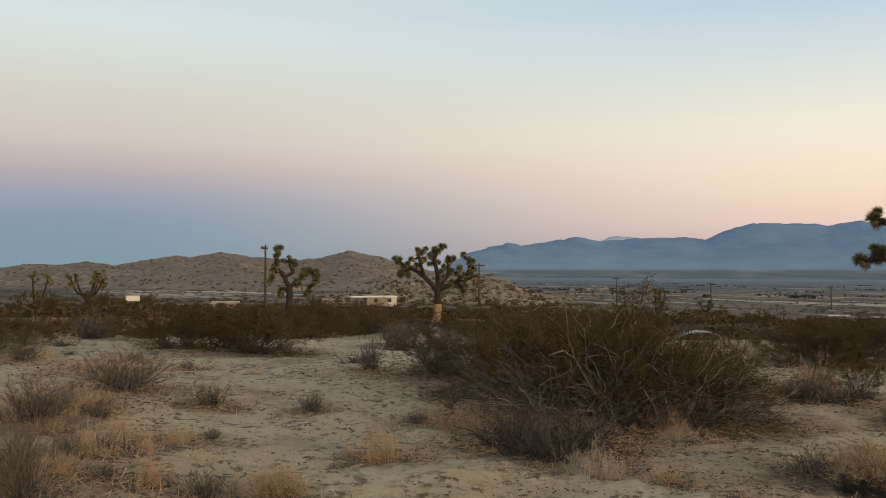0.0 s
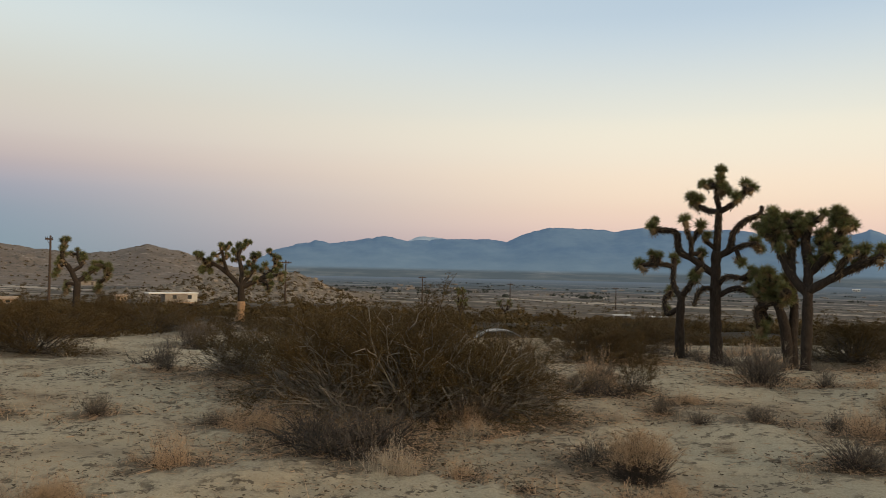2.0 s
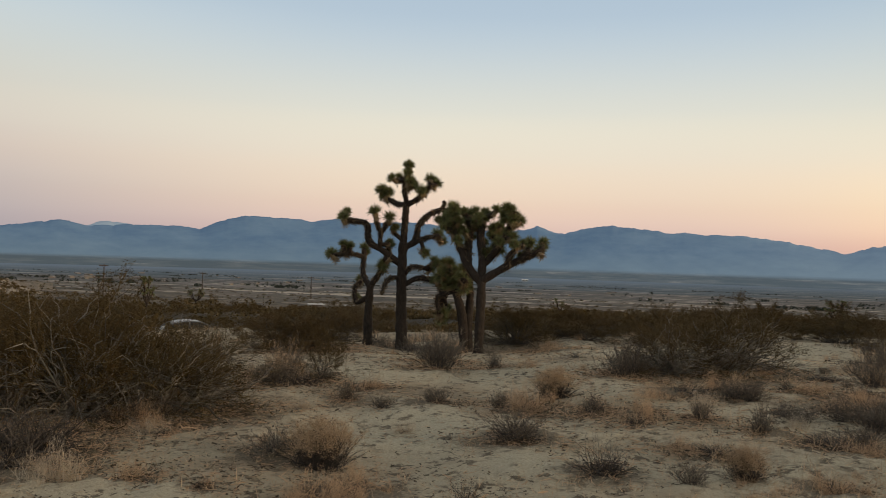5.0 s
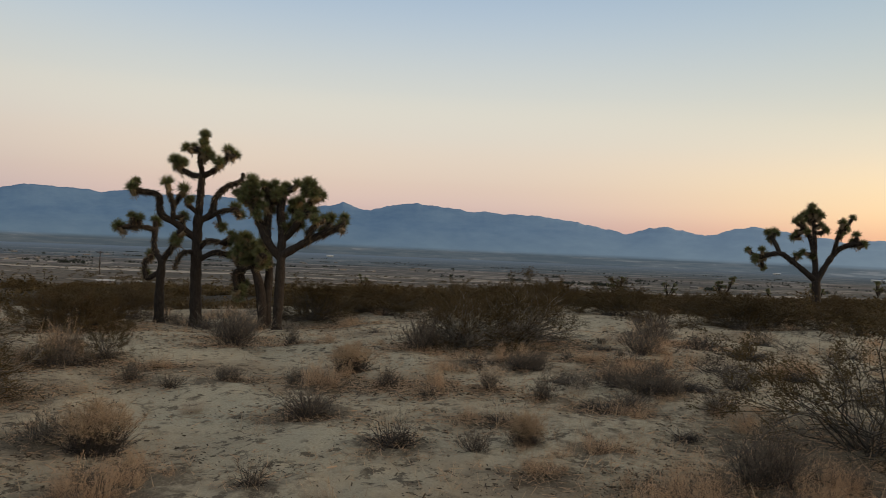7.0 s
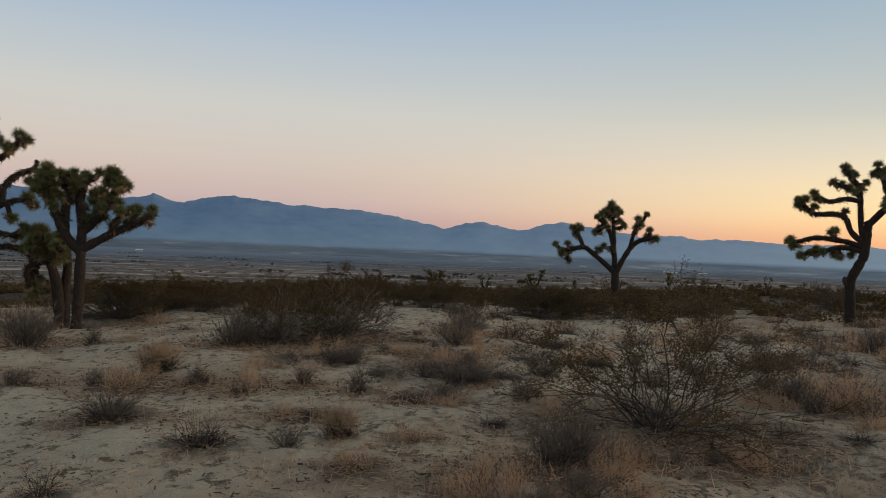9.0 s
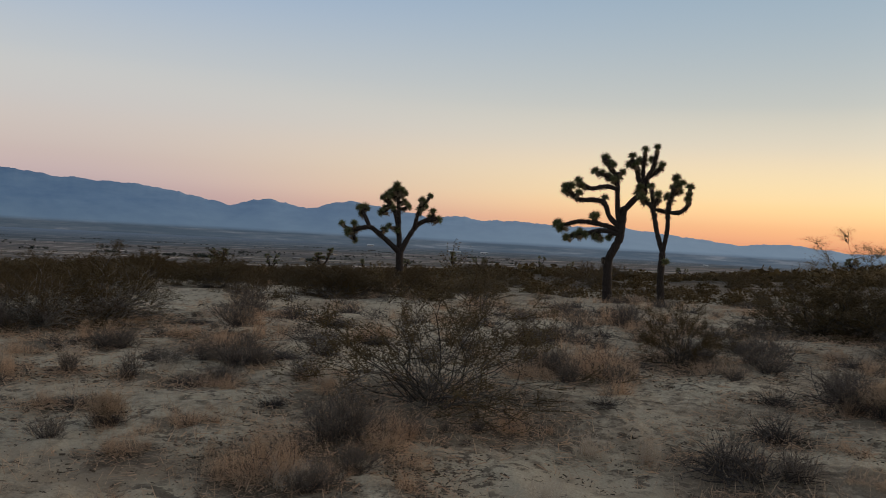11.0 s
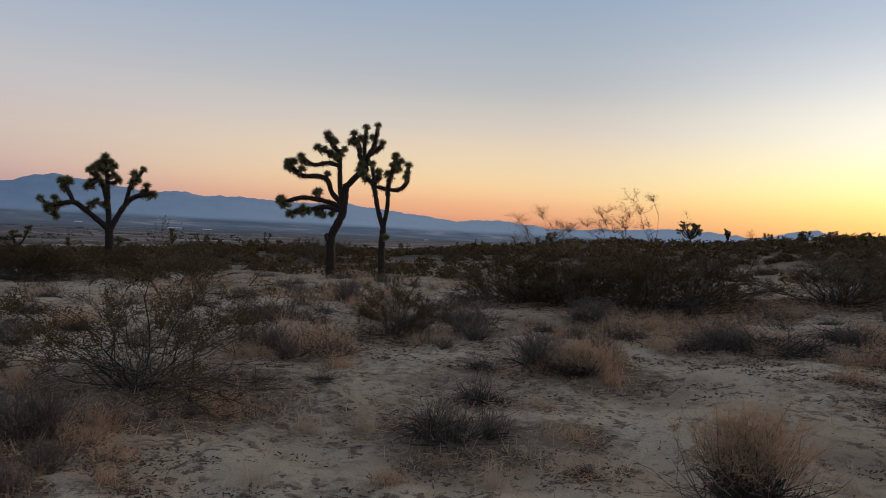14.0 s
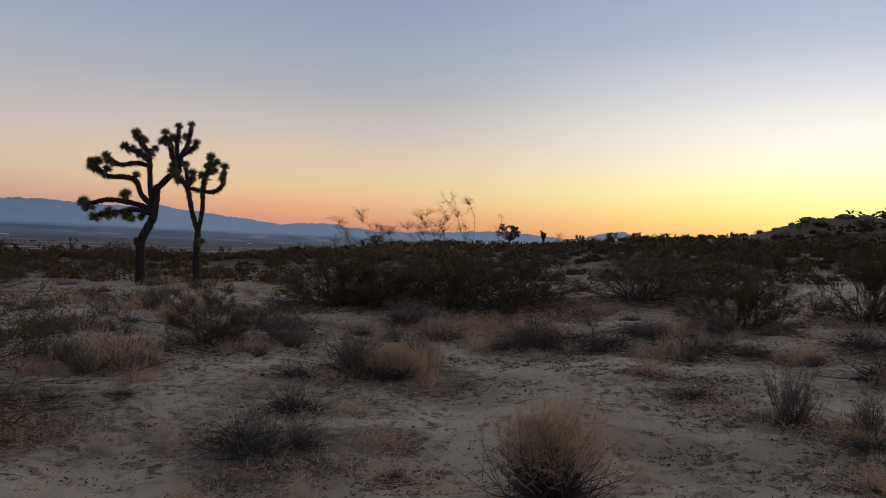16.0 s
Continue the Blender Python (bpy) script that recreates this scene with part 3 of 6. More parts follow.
def joshua_tree(base, az, unit, limbs, tips, label, group, seed, depth=0.5, bare=0.0, lush=1.0, extra=0, slim=1.0, wide=1.0):
    """limbs: (start radius, end radius, points across and up, in units); tips: where the leaf rosettes sit, across and up."""
    random.seed(seed)
    x, y, z = base
    tips = [(u * wide, w) for u, w in tips]
    limbs = [(r0, r1, [(u * wide, w) for u, w in pts]) for r0, r1, pts in limbs]
    for k in range(extra):
        u, w = tips[k % len(tips)]
        tips.append((u + random.uniform(-13, 13), w + random.uniform(-13, 9)))
    tree = thing("joshua_tree", pose(x, y, z - 0.05, 0, 0, -az), label, "joshua tree", group)
    samples = []
    for i, (r0, r1, pts) in enumerate(limbs):
        first = Vector((pts[0][0] * unit, 0, pts[0][1] * unit))
        if samples and i:
            near = min(samples, key=lambda s: (s[0].x - first.x) ** 2 + (s[0].z - first.z) ** 2)
            v0 = near[0].y
        else:
            v0 = 0.0
        v1 = 0.0 if i == 0 else v0 + random.uniform(-depth, depth)
        line = [Vector((u * unit, v0 + (v1 - v0) * k / max(len(pts) - 1, 1), w * unit)) for k, (u, w) in enumerate(pts)]
        line = curve_points(line, 6)
        n = len(line)
        rad = [(r0 + (r1 - r0) * k / (n - 1)) * random.uniform(0.9, 1.12) * slim for k in range(n)]
        if i == 0:
            rad[0] *= 1.35
            rad[1] *= 1.12
        g = Geo()
        g.tube(line, rad, 9)
        stem = part("trunk" if pts[0][1] <= 2 else "limb", g.mesh("limb", M_BARK), tree)
        if pts[0][1] > 2:
            h = Geo()
            for k in range(n // 3, n):
                way = (line[min(k + 1, n - 1)] - line[max(k - 1, 0)]).normalized()
                for q in range(int(9 + 9 * k / n)):
                    out = way.cross(Vector((random.gauss(0, 1), random.gauss(0, 1), random.gauss(0, 1)))).normalized()
                    at = line[k] + way * random.uniform(-0.5, 0.5) * (line[1] - line[0]).length + out * rad[k] * 0.8
                    h.blade(at, out - way * random.uniform(0.6, 1.8) + Vector((0, 0, -0.4)), random.uniform(0.05, 0.11), 0.022, 0.1)
            part("dead_leaf_skirt", h.mesh("dead_leaf_skirt", M_SKIRT, False), stem)
        samples += [(p, (line[min(k + 1, n - 1)] - line[max(k - 1, 0)]).normalized(), rad[k]) for k, p in enumerate(line)]
        if bare and i == 0:
            b = Geo()
            lim = [p for p in line if p.z < bare]
            b.tube([Vector((0, -0.02, 0)) + p for p in lim], [rad[k] * 1.04 for k in range(len(lim))], 9)
            part("stripped_bark", b.mesh("stripped_bark", M_BARE), tree, label="orange bark stripped bare at the foot")
    grown = [s for s in samples if s[0].z > 0.35 * max(t[1] for t in tips) * unit]
    for k, (u, w) in enumerate(tips):
        flat = Vector((u * unit, 0, w * unit))
        near = min(grown, key=lambda s: (s[0].x - flat.x) ** 2 + (s[0].z - flat.z - 0.05) ** 2 + (0.05 if s[0].z > flat.z else 0))
        tip = Vector((flat.x, near[0].y + random.uniform(-0.22, 0.22) * depth * 2, flat.z))
        gap = tip - near[0]
        way = (gap.normalized() if gap.length > 0.08 else near[1]) * 0.8 + Vector((0, 0, 0.55)) + Vector((random.uniform(-0.2, 0.2), random.uniform(-0.3, 0.3), 0))
        if gap.length > 0.12:
            mid = near[0].lerp(tip, 0.55) + Vector((0, 0, -0.12 * gap.length))
            line = curve_points([near[0], mid, tip - way.normalized() * 0.06], 4)
            g = Geo()
            r = min(near[2], 0.075)
            g.tube(line, [r + (0.05 - r) * i / (len(line) - 1) for i in range(len(line))], 7)
            part("limb", g.mesh("limb", M_BARK), tree)
        size = random.uniform(0.85, 1.15) * lush
        turn = way.normalized().to_track_quat("Z", "Y").to_matrix().to_4x4() @ pose(0, 0, 0, 0, 0, random.uniform(0, 360))
        part("leaf_rosette", random.choice(ROSETTES), tree, Matrix.Translation(tip) @ turn @ Matrix.Diagonal((size, size, size, 1)))
    return tree


TREE_LEFT_LIMBS = [
    (0.115, 0.085, [(0, 0), (-1, 60), (1, 112)]),
    (0.075, 0.05, [(1, 110), (-12, 130), (-13, 165)]),
    (0.06, 0.045, [(-13, 163), (-35, 167), (-62, 165)]),
    (0.07, 0.05, [(1, 110), (14, 130), (23, 145)]),
    (0.06, 0.04, [(-2, 92), (-22, 80), (-27, 105), (-16, 118)]),
]
TREE_LEFT_TIPS = [(-71, 168), (-49, 186), (-46, 176), (-12, 182), (-9, 174), (22, 148), (32, 186), (30, 158), (-17, 121), (-24, 90)]
TREE_TALL_LIMBS = [
    (0.155, 0.11, [(0, 0), (-3, 80), (-4, 150), (-3, 195)]),
    (0.10, 0.075, [(-3, 190), (-1, 230), (1, 268)]),
    (0.07, 0.05, [(0, 262), (-18, 266), (-42, 280)]),
    (0.065, 0.05, [(1, 265), (-3, 290), (2, 318)]),
    (0.07, 0.05, [(1, 262), (26, 276), (42, 296)]),
    (0.085, 0.06, [(-3, 185), (18, 198), (24, 225), (42, 246), (66, 257)]),
    (0.05, 0.02, [(62, 256), (68, 262), (70, 274)]),
    (0.06, 0.05, [(66, 256), (82, 254), (96, 250)]),
]
TREE_TALL_LIMBS += [
    (0.06, 0.045, [(14, 192), (36, 204), (60, 208)]),
    (0.09, 0.06, [(-6, 155), (-40, 180), (-64, 195), (-68, 225), (-90, 230), (-112, 230)]),
    (0.055, 0.045, [(-45, 182), (-44, 208), (-52, 232)]),
    (0.05, 0.045, [(-44, 205), (-36, 222), (-30, 232)]),
    (0.07, 0.055, [(2, 120), (28, 132), (60, 124), (76, 100)]),
    (0.06, 0.045, [(2, 138), (14, 152), (36, 150)]),
    (0.06, 0.045, [(-6, 132), (-28, 128), (-38, 102)]),
    (0.055, 0.045, [(-4, 198), (-22, 216), (-16, 224)]),
]
TREE_TALL_TIPS = [(4, 331), (2, 318), (-14, 312), (13, 298), (-47, 292), (-33, 288), (-40, 282), (26, 286), (42, 308), (54, 302), (58, 212), (68, 200), (-106, 248), (-110, 238), (-54, 248), (-28, 240), (-16, 222), (38, 176), (54, 164), (48, 150), (-26, 194), (-36, 156), (70, 60), (80, 82)]
TREE_WIDE_LIMBS = [
    (0.125, 0.115, [(0, 0), (2, 70), (3, 140)]),
    (0.11, 0.09, [(2, 136), (-24, 170), (-44, 216), (-58, 256)]),
    (0.10, 0.085, [(-22, 168), (-24, 205), (-22, 250)]),
    (0.11, 0.09, [(2, 136), (3, 185), (-2, 225), (4, 258)]),
    (0.10, 0.08, [(6, 172), (26, 205), (34, 240)]),
    (0.095, 0.075, [(10, 175), (40, 215), (56, 250), (60, 264)]),
    (0.105, 0.075, [(4, 142), (46, 168), (83, 188), (108, 200)]),
    (0.075, 0.06, [(46, 168), (54, 190), (66, 206)]),
    (0.065, 0.055, [(78, 185), (84, 198), (90, 212)]),
]
TREE_WIDE_TIPS = [(-72, 252), (-62, 244), (-48, 266), (-40, 252), (-30, 268), (-52, 276), (-14, 274), (-6, 262), (12, 268), (34, 246), (46, 268), (56, 256), (44, 276), (64, 262), (36, 228), (112, 208), (104, 200), (90, 216), (76, 212), (60, 210), (52, 186), (74, 190), (112, 216), (-20, 240), (-58, 262), (20, 240), (-70, 240), (-66, 262), (-44, 240), (-10, 252)]
TREE_WIDE_TIPS += [(28, 276), (52, 272), (40, 258), (70, 254), (-40, 215), (-30, 200), (-18, 225), (6, 215), (20, 228), (32, 215), (48, 232), (-52, 232), (12, 195), (-8, 240), (36, 200), (58, 225), (-34, 232), (26, 206)]
TREE_LOW_LIMBS = [
    (0.11, 0.08, [(0, 0), (-8, 70), (-20, 112)]),
    (0.10, 0.075, [(6, 0), (4, 60), (6, 100), (4, 138)]),
    (0.07, 0.055, [(-20, 110), (-32, 130), (-35, 150)]),
    (0.06, 0.05, [(-20, 112), (-10, 126), (-2, 132)]),
    (0.06, 0.045, [(-26, 112), (-52, 100), (-48, 72)]),
]
TREE_LOW_TIPS = [(-32, 162), (-44, 152), (-50, 140), (-20, 150), (-12, 140), (0, 128), (-28, 138), (-36, 126), (-6, 118), (-54, 160), (-22, 126), (-48, 66), (-40, 74), (-8, 156)]
TREE_FAR_LIMBS = [
    (0.13, 0.105, [(0, 0), (0, 40), (-1, 68)]),
    (0.085, 0.06, [(-1, 66), (-22, 84), (-42, 100), (-56, 108), (-84, 102)]),
    (0.06, 0.05, [(-55, 107), (-64, 125), (-72, 138)]),
    (0.08, 0.06, [(-2, 68), (-4, 100), (-12, 135), (-22, 152)]),
    (0.07, 0.055, [(-4, 95), (-5, 125), (-8, 160)]),
    (0.085, 0.06, [(0, 66), (14, 95), (28, 116), (46, 126), (64, 128)]),
    (0.06, 0.05, [(22, 108), (27, 132), (32, 150)]),
]
TREE_FAR_TIPS = [(-104, 112), (-82, 114), (-92, 96), (-76, 142), (-72, 132), (-28, 168), (-22, 152), (-32, 144), (-18, 164), (-11, 184), (-8, 172), (-15, 176), (10, 148), (4, 156), (66, 128), (54, 142), (50, 132), (34, 160), (48, 168), (32, 144), (40, 150), (-22, 112), (-8, 106), (-30, 106)]
TREE_PAIR_LIMBS = [
    (0.15, 0.105, [(0, 0), (-2, 42), (-2, 75), (8, 98), (16, 116), (19, 139), (20, 166)]),
    (0.07, 0.06, [(-2, 64), (-8, 72), (-11, 80)]),
    (0.085, 0.06, [(16, 126), (-4, 133), (-29, 138), (-58, 140), (-88, 132)]),
    (0.08, 0.055, [(15, 120), (-14, 126), (-39, 121), (-68, 116)]),
    (0.085, 0.06, [(18, 130), (-4, 150), (-12, 169), (-26, 177), (-58, 177), (-73, 186), (-85, 197)]),
    (0.085, 0.06, [(18, 128), (10, 156), (8, 183), (5, 213), (-9, 235), (-17, 246)]),
]
TREE_PAIR_LIMBS += [
    (0.075, 0.055, [(6, 197), (-14, 200), (-39, 195), (-58, 204)]),
    (0.065, 0.05, [(6, 204), (-8, 215), (-30, 224)]),
    (0.05, 0.045, [(-28, 138), (-30, 147)]),
    (0.095, 0.07, [(20, 161), (40, 183), (54, 191), (52, 201), (43, 216), (40, 231), (30, 246)]),
    (0.075, 0.055, [(60, 200), (57, 216), (67, 235), (72, 262)]),
    (0.065, 0.05, [(52, 206), (50, 235), (52, 259)]),
    (0.06, 0.05, [(57, 215), (71, 226), (81, 237)]),
]
TREE_PAIR_TIPS = [(-97, 137), (-90, 130), (-85, 199), (-80, 190), (-60, 207), (-56, 199), (-78, 112), (-65, 116), (-46, 118), (-56, 122), (-19, 112), (-4, 114), (-28, 115), (-29, 153), (-34, 150), (-14, 183), (-17, 250), (-10, 241), (-2, 237), (-34, 226), (-21, 224), (-9, 220), (15, 226), (0, 213), (8, 217), (30, 253), (25, 240), (42, 248), (36, 239), (52, 265), (50, 248), (72, 268), (82, 241), (65, 249), (74, 231), (47, 199), (45, 202), (42, 193)]
TREE_SLIM_LIMBS = [
    (0.12, 0.085, [(0, 0), (-4, 50), (-3, 96)]),
    (0.075, 0.055, [(-3, 92), (-16, 130), (-23, 160), (-30, 172), (-45, 180)]),
    (0.055, 0.045, [(-23, 158), (-27, 185), (-31, 203)]),
    (0.07, 0.055, [(-3, 92), (3, 130), (3, 160), (5, 179), (11, 194), (14, 206)]),
    (0.06, 0.045, [(4, 160), (23, 160), (37, 172), (38, 184)]),
    (0.055, 0.045, [(-23, 165), (-8, 163), (4, 161)]),
    (0.05, 0.045, [(-23, 166), (-19, 178), (-17, 188)]),
]
TREE_SLIM_TIPS = [(14, 213), (26, 208), (9, 201), (0, 186), (21, 196), (38, 189), (35, 181), (-17, 191), (-18, 181), (-47, 186), (-38, 181), (-31, 206), (4, 79)]
TREE_NORTH_LIMBS = [
    (0.24, 0.20, [(0, 0), (2, 30), (1, 63)]),
    (0.15, 0.09, [(0, 60), (-21, 83), (-43, 98), (-58, 104), (-65, 109)]),
    (0.11, 0.08, [(-22, 84), (-28, 105), (-33, 126)]),
    (0.15, 0.09, [(1, 62), (1, 90), (-4, 115), (3, 132)]),
    (0.13, 0.09, [(3, 64), (20, 90), (21, 112)]),
    (0.15, 0.09, [(3, 60), (35, 76), (57, 94), (55, 116)]),
    (0.11, 0.08, [(34, 76), (52, 80), (68, 84)]),
    (0.10, 0.08, [(30, 74), (44, 68), (47, 58)]),
    (0.10, 0.07, [(-45, 98), (-58, 94), (-65, 90)]),
]
TREE_NORTH_TIPS = [(-66, 115), (-58, 102), (-65, 90), (-50, 88), (-45, 115), (-33, 132), (-23, 129), (-14, 124), (-4, 127), (8, 139), (3, 132), (20, 112), (16, 100), (25, 95), (28, 115), (47, 124), (57, 115), (64, 112), (67, 98), (72, 85), (69, 73), (60, 90), (50, 80), (42, 66), (47, 56), (35, 90), (25, 76), (20, 66), (3, 110), (-6, 115), (11, 85), (-23, 115), (-14, 107), (-36, 105), (62, 102), (40, 100), (52, 68)]
TREE_POLE_LIMBS = [
    (0.23, 0.18, [(0, 0), (1, 30), (2, 62)]),
    (0.14, 0.10, [(1, 62), (-10, 85), (-20, 97), (-21, 113), (-19, 122)]),
    (0.11, 0.08, [(-6, 80), (8, 90), (11, 104)]),
    (0.08, 0.07, [(6, 90), (2, 102), (1, 112)]),
    (0.13, 0.09, [(3, 64), (20, 77), (32, 89), (46, 88)]),
    (0.10, 0.08, [(40, 88), (50, 82), (46, 70), (38, 62), (33, 50)]),
    (0.10, 0.08, [(0, 58), (-12, 60), (-14, 48)]),
    (0.08, 0.06, [(-16, 92), (-25, 86), (-28, 82)]),
    (0.09, 0.07, [(4, 66), (15, 70), (18, 72)]),
]
TREE_POLE_TIPS = [(-19, 127), (-21, 118), (-17, 121), (-22, 103), (-18, 107), (-28, 81), (1, 115), (10, 108), (8, 99), (13, 103), (26, 94), (36, 94), (48, 91), (42, 88), (46, 81), (52, 84), (46, 69), (50, 74), (36, 62), (32, 49), (35, 55), (14, 75), (18, 69), (-14, 60), (-13, 49), (-16, 54), (22, 85), (30, 84)]

GROUP_CLUMP, GROUP_FAR = "joshua trees standing together", "scattered joshua trees"
joshua_tree((8.8, 15.04, float(land(8.8, 15.04))), 30.3, 0.0118, TREE_LEFT_LIMBS, TREE_LEFT_TIPS, "slender joshua tree with bent bare limbs and a hanging dead branch", GROUP_CLUMP, 11, lush=0.78, extra=2, slim=0.92)
joshua_tree((9.23, 14.38, float(land(9.23, 14.38))), 32.7, 0.0116, TREE_TALL_LIMBS, TREE_TALL_TIPS, "tallest joshua tree of the clump with curved forking limbs", GROUP_CLUMP, 12, lush=0.78, extra=6, slim=0.82)
joshua_tree((9.99, 13.18, float(land(9.99, 13.18))), 37.2, 0.0113, TREE_LOW_LIMBS, TREE_LOW_TIPS, "low two-stemmed joshua tree with drooping shaggy crown", GROUP_CLUMP, 13, lush=0.82, extra=8, slim=0.95)
joshua_tree((9.6, 12.25, float(land(9.6, 12.25))), 38.1, 0.0103, TREE_WIDE_LIMBS, TREE_WIDE_TIPS, "broad joshua tree with a dense dark green crown", GROUP_CLUMP, 14, lush=0.74, extra=12, slim=0.74)
joshua_tree(place(73.6, 28.0), 73.6, 0.0194, TREE_FAR_LIMBS, TREE_FAR_TIPS, "lone joshua tree with upswept limbs against the far valley", GROUP_FAR, 15, lush=0.92, extra=12, slim=1.12)
joshua_tree(place(88.25, 22.5), 88.25, 0.0159, TREE_PAIR_LIMBS, TREE_PAIR_TIPS, "dark joshua tree with long sideways limbs", GROUP_FAR, 16, lush=0.74, extra=6, slim=0.86, wide=0.94)
joshua_tree(place(91.86, 21.7), 91.86, 0.0154, TREE_SLIM_LIMBS, TREE_SLIM_TIPS, "slim forked joshua tree beside a larger one", GROUP_FAR, 17, lush=0.7, extra=3, slim=0.88, wide=0.9)
joshua_tree(place(0.0, 49.5), 0.0, 0.0343, TREE_NORTH_LIMBS, TREE_NORTH_TIPS, "rounded joshua tree with bark stripped orange at the foot", GROUP_FAR, 18, 1.0, 1.3, 1.3, 16)
joshua_tree(place(-10.3, 50.0), -10.3, 0.0347, TREE_POLE_LIMBS, TREE_POLE_TIPS, "joshua tree with drooping brown-tipped limbs near a utility pole", GROUP_FAR, 19, 1.0, 0.0, 1.3, 8)


def small_joshua(seed, height, low=4, high=6):
    """A small far joshua tree, built at the origin."""
    random.seed(seed)
    limbs, tips = [(0.14, 0.11, [(0, 0), (random.uniform(-6, 6), 35)])], []
    for k in range(random.randint(low, high)):
        u, w = random.uniform(-40, 40), random.uniform(60, 98)
        limbs.append((0.10, 0.065, [(0, random.uniform(28, 36)), (u * 0.6, w * 0.62), (u, w)]))
        tips += [(u, w)] + [(u + random.uniform(-14, 14), w + random.uniform(-14, 6)) for _ in range(3)]
    return joshua_tree((0, 0, 0), 0, height / 104.0, limbs, tips, "small joshua tree standing among far desert scrub", GROUP_FAR, seed, 0.6, 0.0, 1.2)


WIDE = 0.8
FAR_TREES = [  # azimuth, degrees of the top above level, height
    (-23.2, 0.35, 4.6), (-26.1, -0.45, 2.6), (8.9, -1.95, 3.6), (15.2, -1.4, 3.0), (18.3, -1.95, 3.4), (22.7, -2.5, 3.2),
    (67.9, -1.06, 3.6), (76.9, -1.16, 3.4), (78.8, -1.29, 3.2), (83.0, -1.18, 3.2), (85.1, -1.27, 3.0), (64.3, -1.94, 2.8), (70.6, -1.83, 3.0),
    (102.8, 0.06, 3.4), (101.8, -0.3, 3.0), (112.1, 1.25, 4.6), (114.5, 0.85, 3.6), (119.1, 1.0, 3.2), (43.3, -2.0, 3.0), (117.0, 0.7, 3.0), (92.6, -1.25, 2.6), (120.7, 1.05, 3.4), (73.5, -1.35, 2.6), (61.0, -1.7, 2.6), (98.3, -0.75, 2.6)]
kinds = {}
for i, (az, top, tall) in enumerate(FAR_TREES):
    top += 0.14 if 60 < az < 95 else 0.0
    r = 64.0 if 14 < az < 24 else 24.0
    while r < 260 and 1.53 + r * math.tan(radians(top)) - place(az, r)[2] < tall:
        r *= 1.01
    tall = 1.53 + r * math.tan(radians(top)) - place(az, r)[2]
    x, y, z = place(az, r)
    s = tall / 4.0
    m = pose(x, y, z, 0, 0, i * 77) @ Matrix.Diagonal((s * (1.1 if az > 100 else WIDE), s * (1.1 if az > 100 else WIDE), s, 1))
    k = i % 2 + 4 if az > 100 else i % 4
    if k not in kinds:
        kinds[k] = small_joshua(40 + k, 4.0, *((10, 13) if k > 3 else (4, 6)))
        kinds[k].matrix_basis = m
    else:
        old = kinds[k].matrix_basis.to_scale()[2]
        wide = s * (1.1 if az > 100 else 1.35 if az > 60 else 1.0) / old
        copy_thing(kinds[k], pose(x, y, z, 0, 0, i * 77) @ Matrix.Diagonal((wide, wide, s / old, 1)))


# ---- shrubs ----
def twig_line(base, way, length, bend, up, n):
    """Wandering stem from base."""
    p, d, pts = Vector(base), Vector(way).normalized(), [Vector(base)]
    for _ in range(n):
        d = (d + Vector((random.gauss(0, bend), random.gauss(0, bend), random.gauss(0, bend) + up))).normalized()
        p = p + d * (length / n)
        pts.append(p)
    return pts


